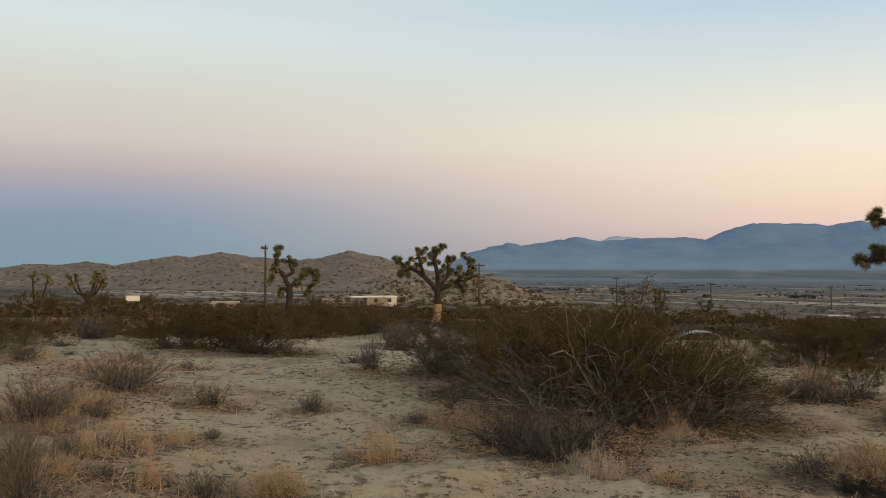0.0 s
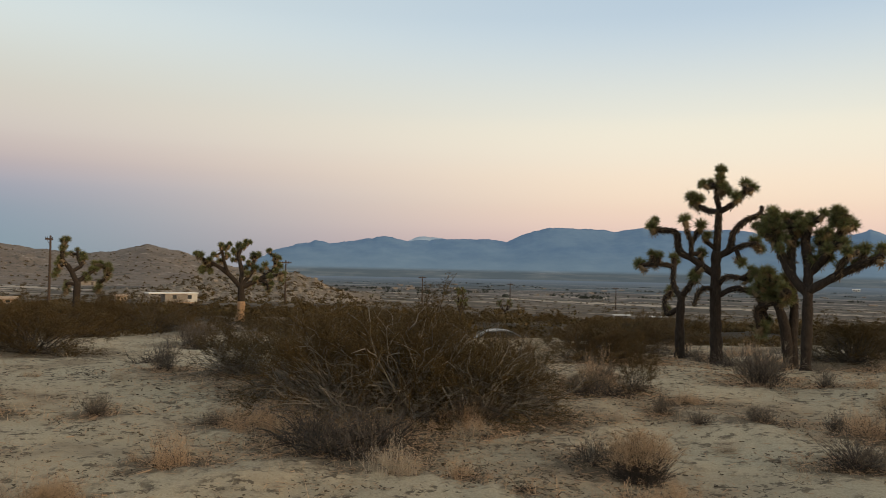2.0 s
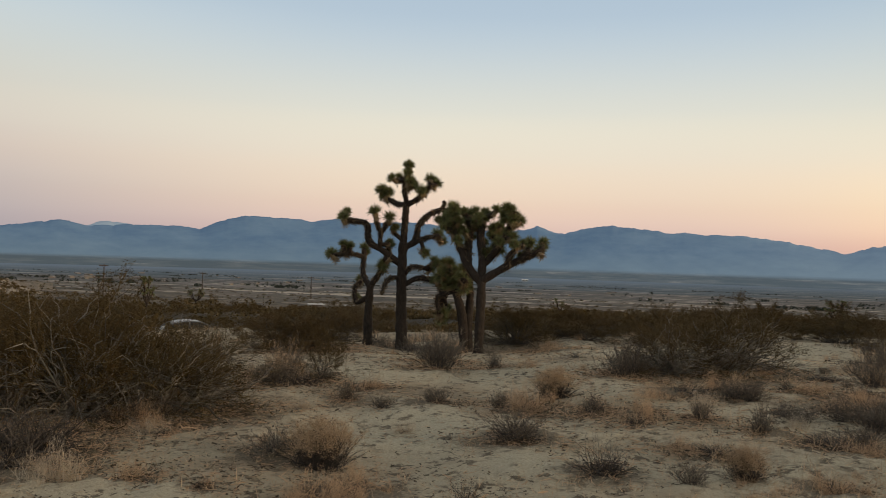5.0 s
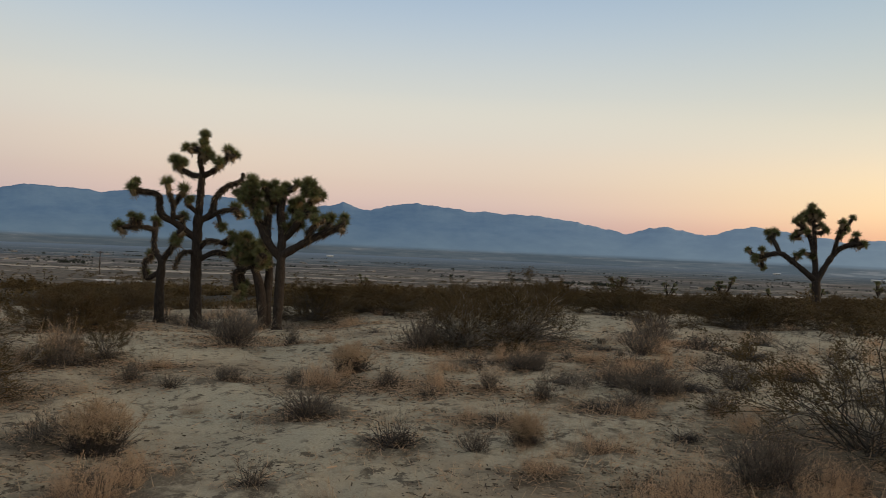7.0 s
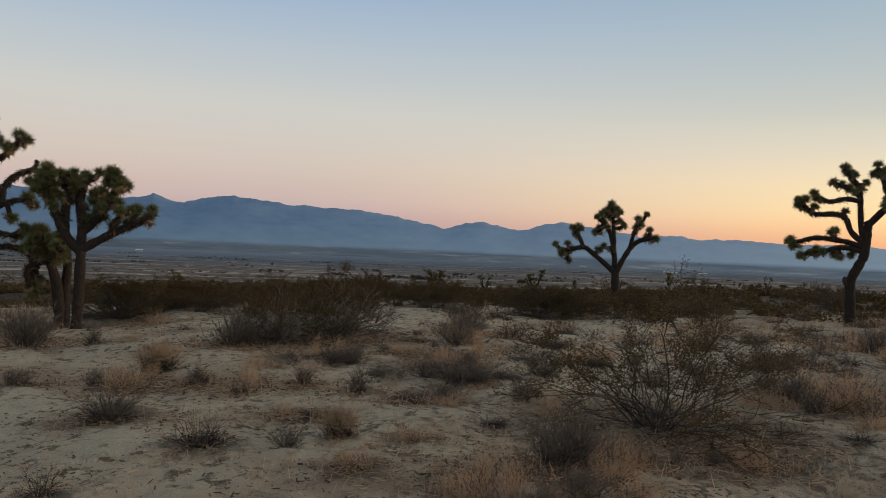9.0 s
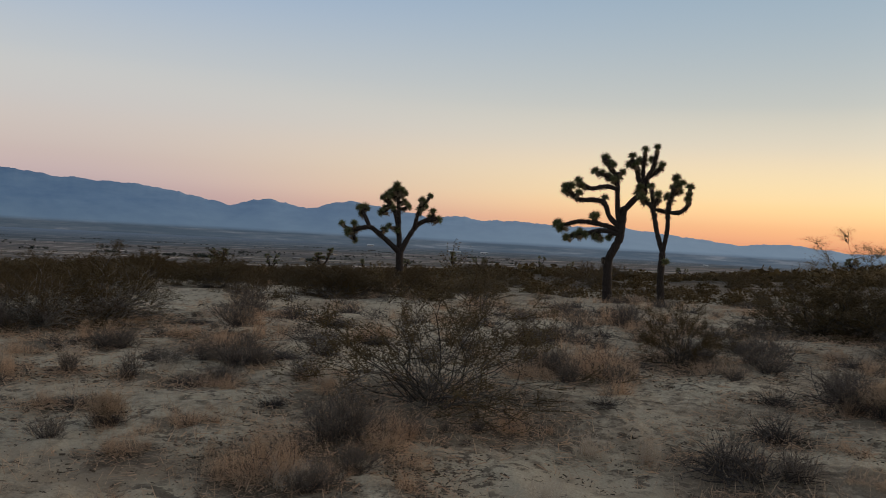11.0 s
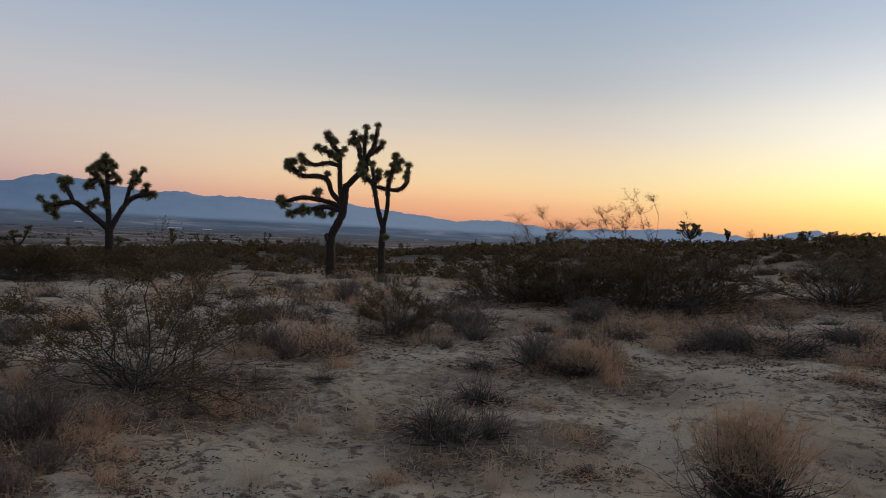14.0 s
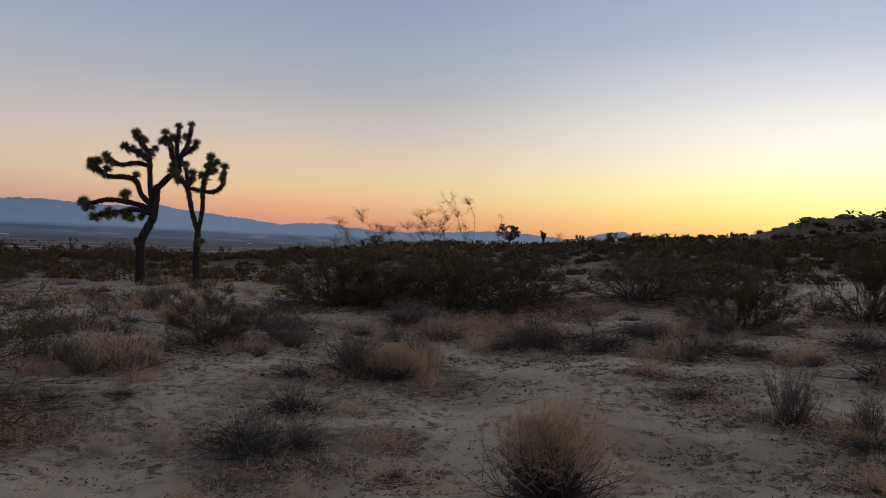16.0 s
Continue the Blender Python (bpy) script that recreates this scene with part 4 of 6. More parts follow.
def creosote(seed, stems, twigs, leaves, leaf, low=0.25, high=1.3, sprigs=0, bare=0, wood=None, arch=0.0, leafy=0.0, thin=1.0):
    """Open vase of thin crooked grey stems, bare below, with small leaves in clumps on brown twigs towards the ends; about 1.6 wide and 1 high.
    arch bends the stems over outwards; leaves grow only above the height leafy."""
    random.seed(seed)
    g, lf, sp = Geo(), Geo(), Geo()
    for s in range(stems + sprigs):
        t, pol = random.uniform(0, 6.283), low + (high - low) * random.random() ** 0.75
        tall = s >= stems
        if tall:
            pol = random.uniform(0.05, 0.42)
        lean = pol * (1 - 0.45 * arch)
        d = Vector((math.sin(lean) * math.cos(t), math.sin(lean) * math.sin(t), math.cos(lean)))
        uneven = 1 + 0.6 * noise.noise(d * 1.9 + Vector((seed * 5.3, 0, 0)))
        L = 1.02 * random.uniform(0.72, 1.08) * (random.uniform(1.7, 2.3) if tall else uneven)
        b = Vector((random.gauss(0, 0.10), random.gauss(0, 0.10), -0.02))
        line = twig_line(b, d, L, 0.12 if tall else 0.2 + 0.07 * arch, 0.03 if tall else 0.06 - 0.05 * pol - 0.09 * arch, 8)
        for p in line[1:]:
            p.z = max(p.z, 0.02)
        r = random.uniform(0.004, 0.009) if random.random() < 0.75 else random.uniform(0.01, 0.016)
        r = random.uniform(0.003, 0.005) if tall else r * thin
        (sp if tall else g).tube(line, [r * (1 - 0.75 * i / 8) for i in range(9)], 4)
        for k in range(int(3 * arch)):
            i = random.randint(2, 7)
            fork = twig_line(line[i], (line[i] - line[i - 1]).normalized() + Vector((random.gauss(0, 0.5), random.gauss(0, 0.5), random.gauss(-0.1, 0.4))), random.uniform(0.12, 0.4), 0.28, -0.04, 4)
            for p in fork:
                p.z = max(p.z, 0.015)
            g.tube(fork, [r * 0.5, r * 0.45, r * 0.4, r * 0.3, r * 0.15], 3)
        out = sp if tall else lf
        for k in range(twigs):
            i = random.choice((5, 6, 7, 8, 8) if tall else (4, 5, 6, 6, 7, 7, 8, 8, 8))
            way = (line[i] - line[i - 1]).normalized() * 1.1 + Vector((random.gauss(0, 0.55), random.gauss(0, 0.55), random.gauss(0.25, 0.45)))
            tw = twig_line(line[i], way, random.uniform(0.08, 0.26), 0.2, 0.04, 3)
            out.tube(tw, [0.0035, 0.003, 0.0025, 0.0015], 3)
            full = (leaves if i > 5 else leaves // 6) if pol < 1.0 or arch else leaves // 4
            if tw[-1].z < leafy * random.uniform(0.7, 1.2):
                full = full // 10
            clump = random.uniform(0.4, 1.5) * (1.3 if tall else 1.0)
            for q in range(int(full * clump)):
                c = tw[random.choice((1, 2, 2, 3, 3, 3))]
                out.leaf(c + Vector((random.gauss(0, 0.026), random.gauss(0, 0.026), random.gauss(0.01, 0.024))), random.uniform(0.6, 1.3) * leaf * (0.75 if tall else 1.0))
    for s in range(bare):
        t, pol = random.uniform(0, 6.283), random.uniform(0.8, 1.5)
        line = twig_line((random.gauss(0, 0.12), random.gauss(0, 0.12), 0), (math.sin(pol) * math.cos(t), math.sin(pol) * math.sin(t), math.cos(pol)), random.uniform(0.5, 0.95), 0.24, 0.03 - 0.03 * arch, 8)
        for p in line:
            p.z = max(p.z, 0.015)
        r = random.uniform(0.004, 0.0105) * thin
        g.tube(line, [r * (1 - 0.07 * i) for i in range(9)], 4)
        g.tube([line[5], line[5] + Vector((random.gauss(0, 0.07), random.gauss(0, 0.07), random.uniform(0.02, 0.12)))], [r * 0.5, r * 0.25], 3)
    meshes = [g.mesh("branchwork", wood or M_STEM), lf.mesh("foliage", M_CREO, False)]
    return meshes + ([sp.mesh("sprig", M_SPRIG, False)] if sprigs else [])


def dome(seed, n, height, spread, mat, fine, blades, wid, straw=None, droop=0.25, low=0.0, up=0.04):
    """Heap of stiff crooked twigs from one crown; about 1 wide and 0.5 high when spread is 1."""
    random.seed(seed)
    g, s = Geo(), Geo()
    for i in range(n):
        t, pol = random.uniform(0, 6.283), random.uniform(low, 1.4)
        d = Vector((math.sin(pol) * math.cos(t) * spread, math.sin(pol) * math.sin(t) * spread, math.cos(pol)))
        L = height * random.uniform(0.55, 1.15) * (0.75 + 0.35 * pol)
        b = (random.gauss(0, 0.09) * spread, random.gauss(0, 0.09) * spread, -0.01)
        line = twig_line(b, d, L, 0.24, up, 6)
        r = fine * random.uniform(0.6, 1.5)
        g.tube(line, [r, r, r * 0.9, r * 0.75, r * 0.6, r * 0.45, r * 0.25], 3)
        for k in range(2):
            j = random.randint(2, 6)
            g.blade(line[j], (line[j] - line[j - 1]).normalized() + Vector((random.gauss(0, 0.6), random.gauss(0, 0.6), random.gauss(0.1, 0.5))), random.uniform(0.05, 0.14), fine * 1.3, 0.1)
    for i in range(blades):
        t, pol = random.uniform(0, 6.283), abs(random.gauss(0, 0.5))
        d = (math.sin(pol) * math.cos(t) * spread, math.sin(pol) * math.sin(t) * spread, math.cos(pol))
        b = Vector((random.gauss(0, 0.11) * spread, random.gauss(0, 0.11) * spread, -0.01))
        s.blade(b, d, height * random.uniform(0.5, 1.15), wid, droop, 0, 3)
    return g.mesh("twiggery", mat), (s.mesh("grass", straw or mat, False) if blades else None)


def tuft(seed, stems, forks, core, tips, fine, wide=1.15, heads=0):
    """Rounded bush of dark wiry stems that fork into a haze of fine dry ends; about 1 wide and 0.5 high."""
    random.seed(seed)
    g, s = Geo(), Geo()
    lump = Vector((seed * 2.3, seed * 0.7, 0))
    loose = 1.05 if heads else 0.5
    for i in range(stems):
        t, pol = random.uniform(0, 6.283), wide * random.random() ** 0.6
        d = Vector((math.sin(pol) * math.cos(t), math.sin(pol) * math.sin(t), math.cos(pol)))
        L = 0.36 * random.uniform(0.65, 1.05) * (1 + (0.4 if heads else 1.0) * noise.noise(d * 2.1 + lump))
        b = Vector((random.gauss(0, 0.09), random.gauss(0, 0.09), -0.01))
        line = twig_line(b, d, L * (0.98 if heads else 1.0), 0.22 if heads else 0.16, 0.05, 4)
        r = random.uniform(0.0018, 0.0036)
        g.tube(line, [r, r * 0.85, r * 0.7, r * 0.55, r * 0.35], 3)
        for k in range(forks):
            j = random.choice((3, 4, 4, 4) if heads else (2, 3, 3, 4, 4, 4))
            if heads and line[j].z < random.uniform(0.08, 0.24):
                continue
            way = (line[j] - line[j - 1]).normalized() + Vector((random.gauss(0, loose), random.gauss(0, loose), random.gauss(0.25, 0.45)))
            far = random.uniform(0.03, 0.11) if heads else random.uniform(0.05, 0.17)
            s.blade(line[j], way, far, fine * random.uniform(0.7, 1.4), random.uniform(-0.2, 0.5), 0, 2)
            if k < heads:
                s.leaf(line[j] + way.normalized() * far * 0.9, 0.009)
    return g.mesh("twiggery", core), s.mesh("fuzz", tips, False)


def fountain(seed, n, mat, core, fine=0.0024, spread=0.55):
    """Loose fountain of fine dry grass over a few dark stems; about 0.85 wide and 0.52 high."""
    random.seed(seed)
    g, s = Geo(), Geo()
    clumps = [(random.gauss(0, 0.13), random.gauss(0, 0.13), random.uniform(0.55, 1.1), random.uniform(0, 6.283)) for _ in range(7)]
    for i in range(n):
        cx, cy, tall, heading = random.choice(clumps)
        t, pol = random.gauss(heading, 1.3), abs(random.gauss(0.1, spread))
        d = Vector((math.sin(pol) * math.cos(t), math.sin(pol) * math.sin(t), math.cos(pol)))
        b = Vector((cx + random.gauss(0, 0.045), cy + random.gauss(0, 0.045), -0.01))
        L = 0.46 * tall * random.uniform(0.45, 1.1)
        s.blade(b, d, L, fine * random.uniform(0.6, 1.3), random.uniform(0.1, 0.8), 0, 3)
        if random.random() < 0.6:
            tip = b + d * L * random.uniform(0.55, 0.85)
            for _ in range(3):
                s.blade(tip, d + Vector((random.gauss(0, 0.7), random.gauss(0, 0.7), random.gauss(0.2, 0.4))), random.uniform(0.03, 0.1), fine * 0.8, 0.3, 0, 2)
    for i in range(n // 6):
        t, pol = random.uniform(0, 6.283), random.uniform(0.2, 1.4)
        line = twig_line((random.gauss(0, 0.12), random.gauss(0, 0.12), -0.01), (math.sin(pol) * math.cos(t), math.sin(pol) * math.sin(t), math.cos(pol)), random.uniform(0.1, 0.34), 0.3, 0.0, 4)
        g.tube(line, [0.003, 0.0027, 0.0023, 0.0018, 0.001], 3)
    return g.mesh("twiggery", core), s.mesh("grass", mat, False)


class Kind:
    """A kind of plant with a few grown shapes; put() sets one out."""

    def __init__(self, name, label, category, group, shapes):
        self.args, self.shapes, self.made = (name, label, category, group), shapes, {}

    def put(self, x, y, sx, sz, i, label=""):
        name, lab, cat, grp = self.args
        k = i % len(self.shapes)
        z = float(land(x, y))
        m = pose(x, y, z, 0, 0, (i * 137.5) % 360)
        size = Matrix.Diagonal((sx, sx, sz, 1))
        if k not in self.made:
            ob = thing(name, Matrix(), lab, cat, grp)
            for mesh in self.shapes[k]:
                if mesh:
                    part(mesh.name.split(".")[0], mesh, ob)
            ob.matrix_basis = m @ size
            self.made[k] = ob
        else:
            ob = self.made[k]
            old = ob.scale.copy()
            ob.scale = (1, 1, 1)
            ob = copy_thing(ob, m @ size)
            self.made[k].scale = old
        return tagged(ob, label)


class Drift:
    """Plants too far off and too many to tell apart, joined into one object."""

    def __init__(self, shapes):
        self.shapes, self.v, self.f, self.m, self.mats, self.n = [], [], [], [], [], 0
        for meshes in shapes:
            packed = []
            for me in meshes:
                if me.materials[0] not in self.mats:
                    self.mats.append(me.materials[0])
                co = np.array([v.co[:] for v in me.vertices])
                packed.append((co, [tuple(p.vertices) for p in me.polygons], self.mats.index(me.materials[0])))
            self.shapes.append(packed)

    def put(self, x, y, sx, sz, i):
        a = radians((i * 137.5) % 360)
        c, q = math.cos(a) * sx, math.sin(a) * sx
        z = float(land(x, y))
        for co, faces, mat in self.shapes[i % len(self.shapes)]:
            self.v.append(np.stack([x + co[:, 0] * c - co[:, 1] * q, y + co[:, 0] * q + co[:, 1] * c, z + co[:, 2] * sz], -1))
            self.f += [tuple(k + self.n for k in f) for f in faces]
            self.m += [mat] * len(faces)
            self.n += len(co)

    def done(self, name, label, category):
        me = bpy.data.meshes.new(name)
        me.from_pydata(np.concatenate(self.v).tolist(), [], self.f)
        for mt in self.mats:
            me.materials.append(mt)
        me.polygons.foreach_set("material_index", self.m)
        me.update()
        return tagged(new(name, me), label, category, kind="stuff")


DRIFT = Drift([fountain(300 + i, 95, M_STRAW, M_GREY, 0.0065, 0.45 + 0.05 * i) for i in range(4)]
              + [tuft(310 + i, 40, 7, M_DARK, M_GREY, 0.008) for i in range(3)]
              + [dome(320 + i, 50, 0.5, 1.4, M_DARK, 0.008, 30, 0.008, M_GREY, 0.9, 0.15, -0.13) for i in range(2)])
K_CREO = Kind("creosote_bush", "olive-brown creosote bush with bare grey lower stems", "shrub", "creosote bushes", [creosote(200 + i, 120, 10, 40, 0.0085, 0.2, 1.5, 0, 110, None, 1.0, 0.5) for i in range(5)])
K_OPEN = Kind("creosote_bush", "open creosote bush with thin spreading dark stems", "shrub", "creosote bushes", [creosote(210 + i, 76, 8, 40, 0.0105, 0.4, 1.55, 0, 22, M_WAND, 0.7, 0.28, 0.62) for i in range(3)])
K_SPRIG = Kind("creosote_bush", "dark creosote bush with tall thin leafy sprigs", "shrub", "creosote bushes", [creosote(220 + i, 84, 11, 40, 0.0105, 0.2, 1.35, 10, 8, M_WAND) for i in range(3)])
K_DARK = Kind("creosote_bush", "dense dark olive creosote bush on sand", "shrub", "creosote bushes", [creosote(224 + i, 92, 12, 44, 0.0115, 0.15, 1.4, 0, 12, M_WAND) for i in range(3)])
K_BACK = Kind("creosote_bush", "dark creosote bush in the middle distance", "shrub", "creosote bushes further off", [creosote(230 + i, 50, 11, 40, 0.0135, 0.2, 1.35, 0, 4, M_WAND) for i in range(5)])
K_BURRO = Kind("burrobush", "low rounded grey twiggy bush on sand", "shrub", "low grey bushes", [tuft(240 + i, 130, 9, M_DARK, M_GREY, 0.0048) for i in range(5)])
K_DEAD = Kind("dead_bush", "low blackened heap of dead twigs on sand", "dead shrub", "dead bushes", [dome(250 + i, 190, 0.5, 1.4, M_DARK, 0.0055, 70, 0.006, M_GREY, 0.9, 0.7, -0.1) for i in range(4)])
K_STRAW = Kind("grass_tuft", "dry straw-coloured grass tuft with wiry stems", "dry grass", "dry grass tufts", [fountain(260 + i, 270, M_STRAW, M_DARK if i % 2 else M_GREY, 0.0034, 0.52 + 0.06 * i) for i in range(6)])
K_PALE = Kind("grass_tuft", "bleached pale grass tuft standing upright", "dry grass", "dry grass tufts", [fountain(270 + i, 240, M_PALE, M_PALE, 0.0034, 0.35) for i in range(3)])
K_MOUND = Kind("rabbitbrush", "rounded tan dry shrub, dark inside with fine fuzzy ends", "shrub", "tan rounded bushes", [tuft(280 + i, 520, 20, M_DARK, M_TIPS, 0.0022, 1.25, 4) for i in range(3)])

CREO_A = [(0.75, 10.28, 1.3, 0.86), (1.11, 8.49, 1.57, 1.08), (1.76, 8.23, 1.55, 1.13), (2.37, 8.14, 1.38, 0.92), (2.8, 8.2, 1.15, 0.82), (3.0, 9.3, 1.0, 0.78), (0.05, 11.95, 1.15, 0.72), (1.78, 10.8, 1.6, 0.86), (2.99, 11.1, 1.94, 0.55), (-3.82, 17.4, 2.0, 1.12), (-3.83, 23.78, 1.85, 1.09), (-3.05, 30.89, 2.6, 1.12), (-28.76, 59.24, 5.04, 2.52), (-26.72, 64.13, 4.83, 1.5), (-35.49, 100.07, 8.12, 2.07), (7.22, 14.8, 1.38, 0.63), (26.69, 47.03, 5.64, 1.5), (11.52, 13.39, 1.47, 0.81), (9.07, 7.28, 1.05, 0.78), (10.1, 7.04, 1.5, 0.84), (18.42, 6.72, 2.03, 0.68), (12.13, 14.13, 1.42, 0.58), (15.2, 14.67, 2.05, 0.63), (7.06, 1.48, 1.78, 0.94)]
CREO_B = [(10.79, -0.73, 0.97, 0.7), (14.88, -3.14, 1.78, 1.11), (14.52, -3.94, 1.97, 1.17), (13.99, -5.2, 2.05, 1.29), (14.71, -6.42, 2.09, 1.33), (17.86, -5.61, 2.58, 1.29), (9.8, -7.92, 1.1, 0.93), (14.37, -8.98, 2.3, 1.09), (10.04, -10.38, 1.27, 1.22), (16.02, -11.55, 2.15, 1.08)]
BURRO_A = [(-1.04, 12.88, 0.56, 0.41), (-1.39, 9.1, 0.4, 0.23), (-2.53, 9.16, 0.57, 0.24), (-3.83, 9.95, 1.35, 0.43), (-3.75, 7.63, 0.84, 0.4), (-2.55, 5, 0.52, 0.34), (-7.04, 13.94, 0.82, 0.31), (-4.12, 13.49, 0.4, 0.15), (-5.4, 14.54, 0.6, 0.16), (-1.5, 5.28, 0.36, 0.15), (-8.89, 21, 1.43, 0.56), (-0.98, 19.5, 1.23, 0.55), (2.77, 5.91, 0.51, 0.21), (4.7, 10.1, 0.66, 0.44), (7.22, 10.13, 0.91, 0.5), (4.69, 8.35, 0.35, 0.21), (5.42, 7.61, 0.47, 0.18), (8.34, 7.48, 0.7, 0.37), (7.88, 9.6, 0.36, 0.23), (4.69, 5.33, 0.62, 0.23), (6.29, 5.99, 0.31, 0.16), (6.63, 4.91, 0.3, 0.18)]
BURRO_B = [(7.92, 11.17, 1.05, 0.43), (-2.92, 5.75, 0.46, 0.32), (7.95, -2.05, 0.5, 0.62), (6.74, 4.33, 0.34, 0.22), (7.95, 3.62, 0.35, 0.22), (8.79, 4.2, 0.35, 0.17), (8.6, 7.5, 0.67, 0.43), (12.15, 5.94, 0.86, 0.41), (5.44, 1.68, 0.53, 0.35), (5.31, 1.76, 0.56, 0.29), (9.15, 0.65, 0.4, 0.31), (14.98, 0, 0.85, 0.41), (10.81, -1.65, 0.91, 0.35), (4.4, 1.47, 0.3, 0.16), (5.7, -1.25, 0.33, 0.54), (12.63, 6.05, 0.7, 0.22), (6.12, 1.15, 0.14, 0.16), (5.03, -4.66, 0.52, 0.45), (4.7, -5.03, 0.36, 0.36), (11.89, -3.6, 0.85, 0.34)]
DEAD = [(5.75, -1.05, 0.85, 0.3), (6.9, -1.3, 0.55, 0.3), (9.6, -4.4, 0.9, 0.3), (0.7, 6.95, 0.9, 0.5), (1.28, 6.8, 0.8, 0.42), (0.98, 6.5, 0.95, 0.4), (0.78, 6.6, 0.85, 0.34), (1.1, 6.75, 0.7, 0.45), (-4.07, 8.65, 0.61, 0.2), (4.68, 5.31, 0.61, 0.2), (4.32, 3.95, 0.39, 0.3), (6.22, 5.92, 0.31, 0.16), (5.96, 5.1, 0.23, 0.13), (1.94, 5.2, 0.14, 0.09), (5.5, 3.9, 0.29, 0.16), (7.94, 6.06, 0.72, 0.17), (3.12, 3.93, 0.23, 0.24), (12.86, 5.55, 0.5, 0.22), (6.91, 3.7, 0.7, 0.15), (8.18, -1.5, 0.43, 0.25), (6.03, -0.87, 0.64, 0.34), (9.1, -5.29, 1.31, 0.33), (6.1, -4.59, 0.38, 0.17), (7.87, -8.09, 0.79, 0.34), (4.9, -1.69, 0.18, 0.11)]
STRAW_A = [(-2.65, 6.61, 0.76, 0.42), (-5.17, 12.53, 1.33, 0.47), (-1.93, 5.48, 0.29, 0.33), (-1.07, 5.35, 0.43, 0.37), (-2.27, 6.99, 0.63, 0.21), (-10.52, 30.27, 2.34, 0.89), (-17.02, 36.09, 1.67, 0.61), (1.62, 5.69, 0.21, 0.18), (4.63, 9.97, 0.73, 0.67), (-0.45, 6.48, 0.49, 0.41), (0.16, 8.25, 0.94, 0.3), (0.57, 7.55, 0.65, 0.33), (2.1, 7.59, 0.5, 0.33), (-10.08, 19.94, 0.93, 0.47), (-2.57, 5.63, 0.53, 0.27), (5.91, 6.6, 0.71, 0.42), (6.53, 5.51, 0.27, 0.37), (5.29, 8.88, 0.33, 0.26), (2.75, 4.68, 0.54, 0.2), (10.92, 16.22, 1.22, 0.41), (11.12, 11.99, 0.91, 0.32), (2.39, 4.43, 0.58, 0.31), (6.23, 5.27, 0.25, 0.29), (5.5, 4.23, 0.22, 0.2)]
STRAW_B = [(8.46, 5.94, 0.54, 0.37), (5.25, 2.84, 0.35, 0.19), (4.44, 2.77, 0.33, 0.18), (4.74, 1.93, 0.57, 0.3), (9.15, 5.3, 0.51, 0.22), (4.46, 1.88, 0.56, 0.33), (5.74, 1.54, 0.38, 0.29), (9.19, 0.28, 1.02, 0.49), (7.8, -2.55, 0.8, 0.55), (4.61, 1.03, 0.19, 0.2), (5.74, -1.77, 0.48, 0.15), (11.03, -4.96, 0.99, 0.37), (6.51, 0.7, 0.55, 0.18), (8.52, 4.58, 0.4, 0.2), (11.57, -3.9, 1.17, 0.34), (8.21, -5.67, 0.7, 0.42), (7.09, -4.7, 0.37, 0.28), (8.57, -6.44, 0.47, 0.41), (12.97, -7.25, 0.66, 0.31), (10.98, -5.08, 0.53, 0.22), (7.48, -6.97, 0.68, 0.34), (3.79, -4.16, 0.22, 0.3)]
STRAW_C = [(9.97, 13.77, 1.2, 0.36), (9.32, 14.69, 0.97, 0.3), (-3.76, 8.28, 0.96, 0.48), (-4.35, 10.98, 0.6, 0.36), (8.37, -2.55, 0.65, 0.36)]
PALE = [(1.2, 5.85, 0.42, 0.5), (1.11, 6.16, 0.18, 0.22), (4.76, 0.26, 0.19, 0.26), (6.06, -0.32, 0.21, 0.46), (4.67, -1.1, 0.21, 0.29), (3.21, 3.45, 0.2, 0.15)]

CLEAR = [(5.1, 0.6, 0.55), (4.6, 0.85, 0.5), (5.6, 0.4, 0.5), (7.6, -3.3, 0.7), (5.2, -3.7, 0.7), (4.9, -4.1, 0.5), (4.8, 6.6, 0.5), (3.6, 6.6, 0.6), (6.6, 7.6, 0.5), (-1.0, 8.0, 0.8), (-0.3, 10.0, 0.9), (-2.6, 11.5, 1.0)]


def bare_sand(x, y):
    return any(math.hypot(x - cx, y - cy) < reach for cx, cy, reach in CLEAR)


build_ground()
for i, (x, y, w, h) in enumerate(CREO_A + CREO_B):
    r = math.hypot(x, y)
    if r < 12.5 and x > 5.0 and y < 4.0:
        K_OPEN.put(x, y, w / 1.5, h / 0.95, i)
    elif x > 13.5 and -6.0 < y < -3.5:
        K_SPRIG.put(x, y, w / 1.4, h * 0.68, i)
    elif 12.5 < r < 26:
        K_DARK.put(x, y, w / 1.45, h * (0.74 if y < -3 else 0.9), i)
    elif r < 26:
        K_CREO.put(x, y, w / 1.4, h / 0.98, i)
    else:
        K_BACK.put(x, y, min(w, 3.0) / 1.5, min(h, 1.6) / 0.95, i)
for i, (x, y, w, h) in enumerate(BURRO_A + BURRO_B):
    K_BURRO.put(x, y, w / 0.85, min(h / 0.4, 1.5 * w / 0.85), i)
for i, (x, y, w, h) in enumerate(DEAD):
    K_DEAD.put(x, y, w / 1.1, h / 0.45, i)
